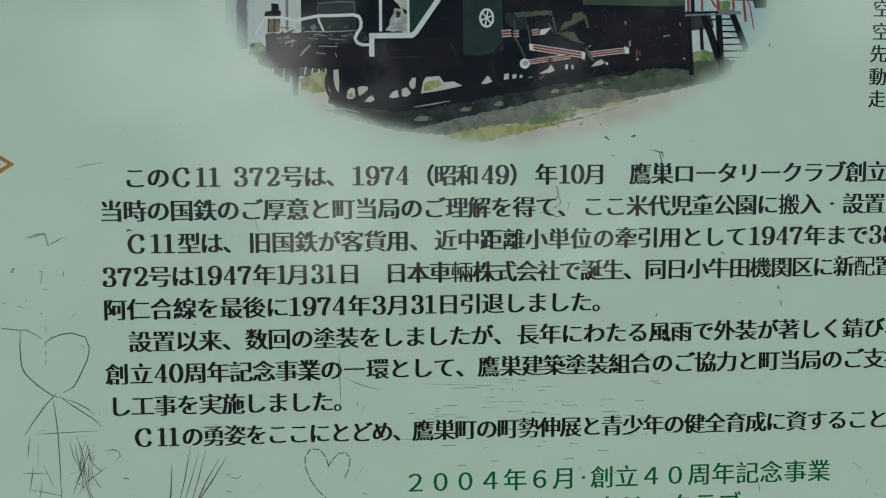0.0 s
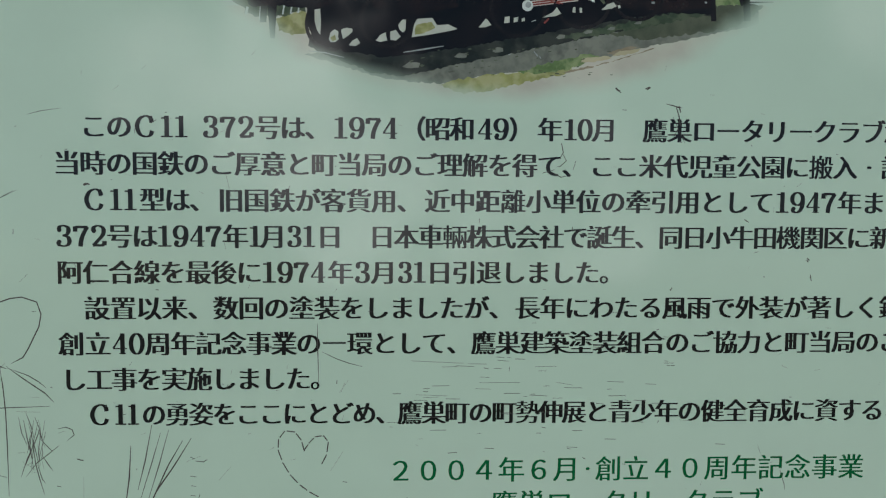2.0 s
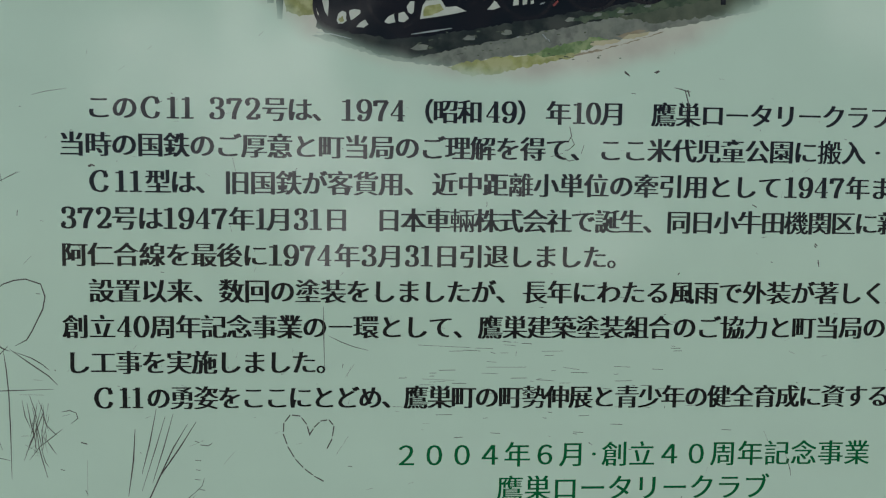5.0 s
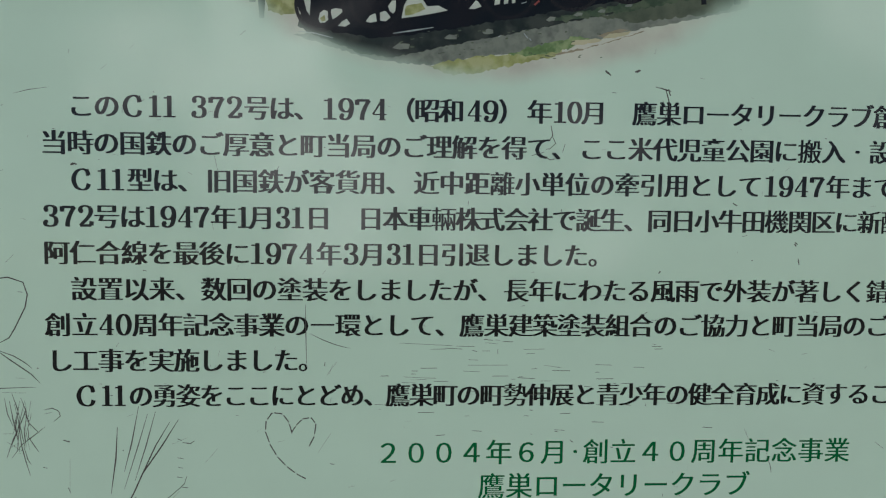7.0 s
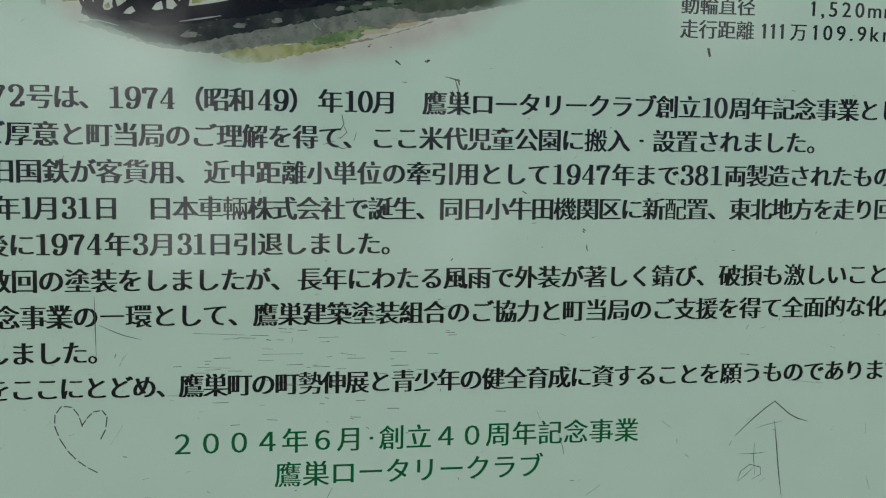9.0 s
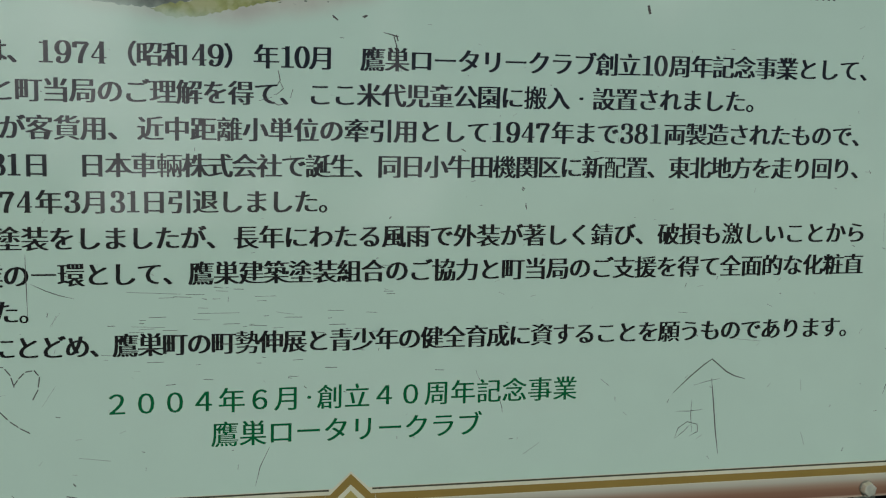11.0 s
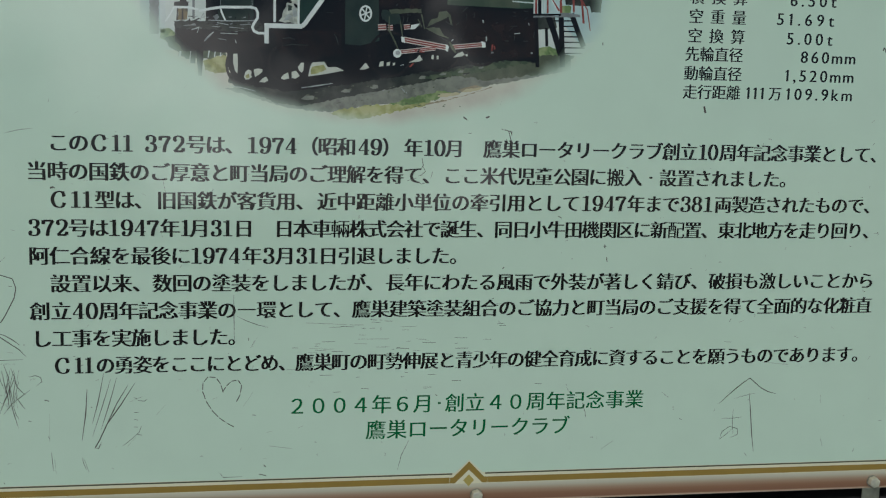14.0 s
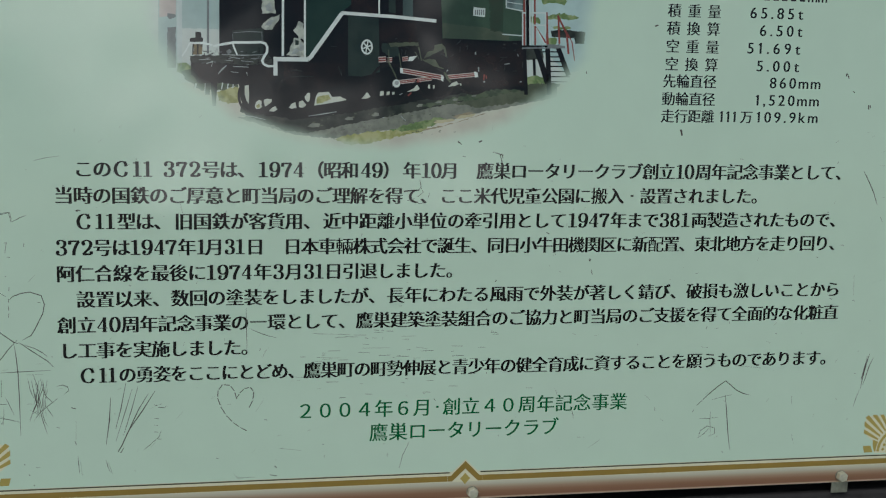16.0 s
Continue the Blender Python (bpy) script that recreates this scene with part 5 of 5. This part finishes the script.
strokes("scratch", [(1.1, [(414.5, 100.1), (411.6, 88.5), (408.9, 75.4), (407.6, 64)]), (0.8, [(419, 95.9), (414.9, 86.5), (412, 75.3), (409.7, 67.8)]), (1.0, [(412.6, 97.9), (409.9, 84.8), (407.4, 73.5)]), (0.6, [(406.2, 62.2), (403.1, 52.8), (400.8, 45.2)])], 3, M_SCRATCH, sign, "double scratch with a torn edge")
strokes("scratch", [(0.65, [(-208.8, 157.1), (-208.5, 139.3), (-208, 117.8)]), (0.5, [(-205.8, 138.3), (-196.9, 133.9), (-188.7, 130.8), (-179.7, 128.5)])], 5, M_SCRATCH, sign, "thin crossing scratches")
strokes("torn_scratch", [(0.8, [(23.5, 299.8), (25.7, 292.8), (26.7, 286.7)]), (0.5, [(16.8, 301.1), (21.8, 299.8), (25.2, 298.6)]), (0.7, [(-51.1, 275.1), (-49.8, 269), (-51.5, 266.1)]), (0.6, [(-49.8, 267.8), (-47.7, 263.7), (-52.2, 259.6)]), (0.5, [(-63.3, 255.6), (-55.1, 258)]), (0.6, [(-57.2, 256.4), (-50.9, 253), (-47.6, 253.8)]), (0.5, [(-41.5, 263.6), (-43.1, 257.9)])], 5, M_SCRATCH, sign, "jagged scratch across the black print", taper=0.7)
strokes("chip", [(1.3, [(-16.5, 311), (-13.5, 308.6)]), (1.1, [(3, 310.5), (5.9, 311.7)]), (1.0, [(23.2, 178.8), (24.4, 180.5)]), (0.9, [(71.3, 225.8), (74.3, 224.1)]), (1.0, [(114.3, 199.2), (115.6, 197.5)]), (0.7, [(117.2, 187.7), (118.1, 185.6)]), (1.2, [(-356.4, 247.1), (-354.5, 246.5)])], 5, M_SCRATCH, sign, "dark chips in the laminate", taper=0.75)
hatch = [
    (0.6, [(-400.9, 96.1), (-399.2, 85.7), (-395.8, 77.4)]), (0.65, [(-396.1, 99), (-393.1, 89.8), (-391.3, 81.5)]), (0.6, [(-384.3, 94), (-386.5, 81.5)]), (0.7, [(-397.8, 94), (-395.7, 81.5), (-392.8, 66.9)]), (0.6, [(-390.6, 96.1), (-387.6, 87.8), (-391.8, 77.4), (-393.7, 60.6)]), (0.6, [(-388.3, 94), (-393.5, 73.2), (-399.3, 59.8)]), (0.6, [(-390.1, 81.5), (-395.9, 69), (-400.2, 56.5)]), (0.65, [(-387.3, 81.5), (-381.9, 75.3), (-379.1, 72.8)]), (0.65, [(-375.9, 76.9), (-384.8, 69.8), (-390.8, 64.8)]), (0.5, [(-401.8, 72.4), (-397.4, 72.8)]), (0.65, [(-392.5, 81.5), (-390.8, 64.8), (-388.3, 54.3), (-385.6, 44.7)]), (0.6, [(-389.6, 64.8), (-387, 55.2), (-384.7, 51.8)]), (0.7, [(-386.7, 71.1), (-382.9, 64.8), (-380.1, 60.6)]), (0.6, [(-391.4, 94), (-394.2, 77.4), (-392.1, 60.6)]), (0.5, [(-388.6, 77.4), (-385.7, 61.5)]), (0.5, [(-399.6, 66.9), (-389.7, 60.6)]), (0.5, [(-397, 56.5), (-390.8, 64.8), (-388, 68.2)]), (0.5, [(-399.3, 62.3), (-392.8, 66.5)]), (0.6, [(-394.7, 91.9), (-391, 75.3), (-388.5, 62.7)])]
scrib = random.Random(3)
(ax, az), (bx, bz) = (-398, 93), (-384, 60)
for k in range(9):
    x, z, d = scrib.uniform(ax + 2, bx - 1), scrib.uniform(bz + 8, az - 8), scrib.uniform(3, 9)
    hatch.append((scrib.uniform(0.35, 0.5), [(x - scrib.uniform(-3, 3), z + d), (x + scrib.uniform(-1, 1), z), (x + scrib.uniform(-3, 3), z - d)]))
strokes("scribble", hatch, 3, M_SCUFF, sign, "dense scratched scribble")
strokes("scratch", [(0.55, [(-178.2, 23.1), (-158.2, 20.2)]), (0.5, [(-55.4, 24.8), (-61.6, 11.6), (-64.6, -1.7)]), (0.5, [(-357, 16.2), (-355.8, 3.3)]), (0.5, [(-332.7, 15.3), (-329.3, 4.4)]), (0.5, [(-418.8, 243.5), (-423.5, 242.3), (-412.1, 245.4), (-409.8, 236.1)]), (0.45, [(-408.2, 238.1), (-398.3, 242.8)]), (0.4, [(-390.4, 290.7), (-381.8, 293), (-369.4, 294.9)]),
    (0.5, [(-220.4, 0), (-216.7, -4.5), (-201.1, -4)]), (0.5, [(122.1, 11.8), (133.3, 19.4)]), (0.5, [(332.8, 58.4), (333.4, 50.2)]), (0.6, [(335.7, 18.3), (338.9, 8.7)]), (0.4, [(390.4, 181.4), (391.5, 160.7)])], 3, M_SCRATCH, sign, "single thin scratches")
strokes("chip", [(2.4, [(199.2, 324.2), (200.7, 318.3)]), (1.6, [(167.9, 419.8), (171.2, 420.9)]), (1.4, [(366.2, 379.4), (368.3, 375.1)]), (1.3, [(392.6, 349.8), (393.4, 347)]), (1.0, [(373.5, 363.2), (375.4, 361.6)]), (1.0, [(114.6, 200.3), (116.4, 198.7)]), (0.8, [(117.4, 189.3), (118.1, 184.9)]), (1.6, [(391, 349.9), (391.4, 345.8)]), (1.4, [(365.7, 380.3), (364.9, 377.2)]), (1.0, [(-434.5, 221.3), (-436.2, 218.1)]), (0.9, [(-16.1, 310.1), (-12.8, 308)]), (0.9, [(4.1, 309.9), (6.5, 311.6)]), (0.7, [(20, 300.5), (27.1, 298.4)]), (1.0, [(25.4, 299.7), (26.7, 295.6)]),
    (1.0, [(-182.3, 6.2), (-180.7, 4)]), (0.9, [(-186.5, -2.4), (-180.2, -3.8)]), (0.9, [(103.4, 376.9), (103.5, 374.5)])], 5, M_SCRATCH, sign, "dark chips in the laminate", taper=0.75)
strokes("chip", [(1.6, [(-356.5, 246.3), (-354.5, 247.5)]), (1.2, [(-354.5, 247.5), (-352.6, 246.6)])], 5, M_SCRATCH, sign, "dark chip in the laminate", taper=0.75)
wear = random.Random(21)
runs_a, runs_b = [], []
for k in range(75):
    x, z = wear.gauss(-70, 55), wear.gauss(112, 22)
    runs_a.append((wear.uniform(0.3, 0.55), [(x, z), (x + wear.uniform(2, 12), z + wear.uniform(-0.7, 0.4))]))
for k in range(150):
    x, z, t = wear.uniform(-430, 440), wear.uniform(6, 330) ** 1.0, wear.uniform(-0.6, 1.8)
    d = wear.uniform(0.8, 5.0)
    runs_b.append((wear.uniform(0.3, 0.6), [(x, z), (x + d * math.cos(t), z + d * math.sin(t))]))
strokes("rubbed_scratches", runs_a, 5, M_SCRATCH, sign, "cluster of short level scratches", taper=0.7)
strokes("fine_scratches", runs_b, 3, M_FAINT, sign, "scattered fine faint scratches")
strokes("fine_scratches", [(0.4, [(-200.3, 58.7), (-192.1, 71.6)]), (0.4, [(-295.1, 65.1), (-284.9, 69.4)]), (0.4, [(-265.7, 61.7), (-273.1, 53.1)]), (0.4, [(-290.5, 33.7), (-297.1, 25.9)]), (0.5, [(-194.6, 110.9), (-188.5, 119.5)]), (0.5, [(-191, 117.7), (-193.4, 111)]), (0.4, [(-360.3, 56.2), (-360.7, 32.2)])], 3, M_FAINT, sign, "scattered fine faint scratches")
runs_c = []
for k in range(95):
    x, z, t = wear.uniform(-430, 440), wear.uniform(0, 300), wear.choice((0.0, 0.1, -0.2, 1.4, 2.2)) + wear.uniform(-0.3, 0.3)
    d = wear.uniform(0.8, 3.6)
    runs_c.append((wear.uniform(0.35, 0.75), [(x, z), (x + d * math.cos(t), z + d * math.sin(t))]))
strokes("fine_scratches", runs_c, 5, M_SCRATCH, sign, "scattered short dark nicks", taper=0.6)
strokes("fine_scratches", [(0.5, [(21.8, 292.5), (25.3, 285.2), (22.2, 278.8)]), (0.45, [(25.3, 285.2), (29.9, 275.7)]), (0.4, [(-266.6, 252.8), (-263.7, 239.6)]), (0.5, [(-230.9, 238.6), (-225.9, 246.8)]), (0.4, [(270.1, 91.4), (297.9, 88.4)]), (0.5, [(177.4, 63.9), (183.5, 59.1)]), (0.5, [(233.3, 111.1), (240.4, 110.4)]), (0.5, [(301.4, 115.5), (305.7, 113.7)]), (0.45, [(-147.2, 132.1), (-113, 130.4)]), (0.45, [(-102.3, 117.3), (-75.6, 117.3)]), (0.4, [(-144.3, 109.5), (-123.3, 108.5)]), (0.4, [(-51.5, 117.3), (-40.1, 115.5)])], 5, M_SCRATCH, sign, "thin dark scratches across the print", taper=0.5)

strokes("scratch", [(0.45, [(85.9, 73.5), (89, 66.4)]), (0.5, [(101.9, 56.7), (105.2, 46.9), (105.9, 42.4)])], 5, M_SCRATCH, sign, "thin scratch across the green print")

# ---- bolts and clips ----


def bolt(x, z):
    b = thing("panel_bolt", "worn steel hexagon bolt and zinc clip holding the panel", "bolt", BOARD @ pose(x, 0, z), group="panel bolts")
    part("clip", box((-0.0062, 0.0046, -0.0205), (0.0120, 0.0064, 0.012), 0.0006), M_CLIP, b, "dull zinc tab")
    bm = bmesh.new()
    bmesh.ops.create_cone(bm, cap_ends=True, segments=24, radius1=0.0057, radius2=0.0055, depth=0.0012, matrix=pose(0, -0.0010, 0, 90, 0, 0))
    part("washer", bm, M_CLIP, b)
    bm = bmesh.new()
    bmesh.ops.create_cone(bm, cap_ends=True, segments=6, radius1=0.0055, radius2=0.0053, depth=0.0056, matrix=pose(0, -0.0045, 0, 90, 12, 0))
    bmesh.ops.bevel(bm, geom=[e for e in bm.edges if all(v.co.y < -0.005 for v in e.verts)], offset=0.0011, segments=2, affect="EDGES", profile=0.6)
    part("head", bm, M_METAL, b, "worn steel hexagon head")


for x in (-0.386, 0.0072, 0.3932):
    bolt(x, Z0 - 0.0275)
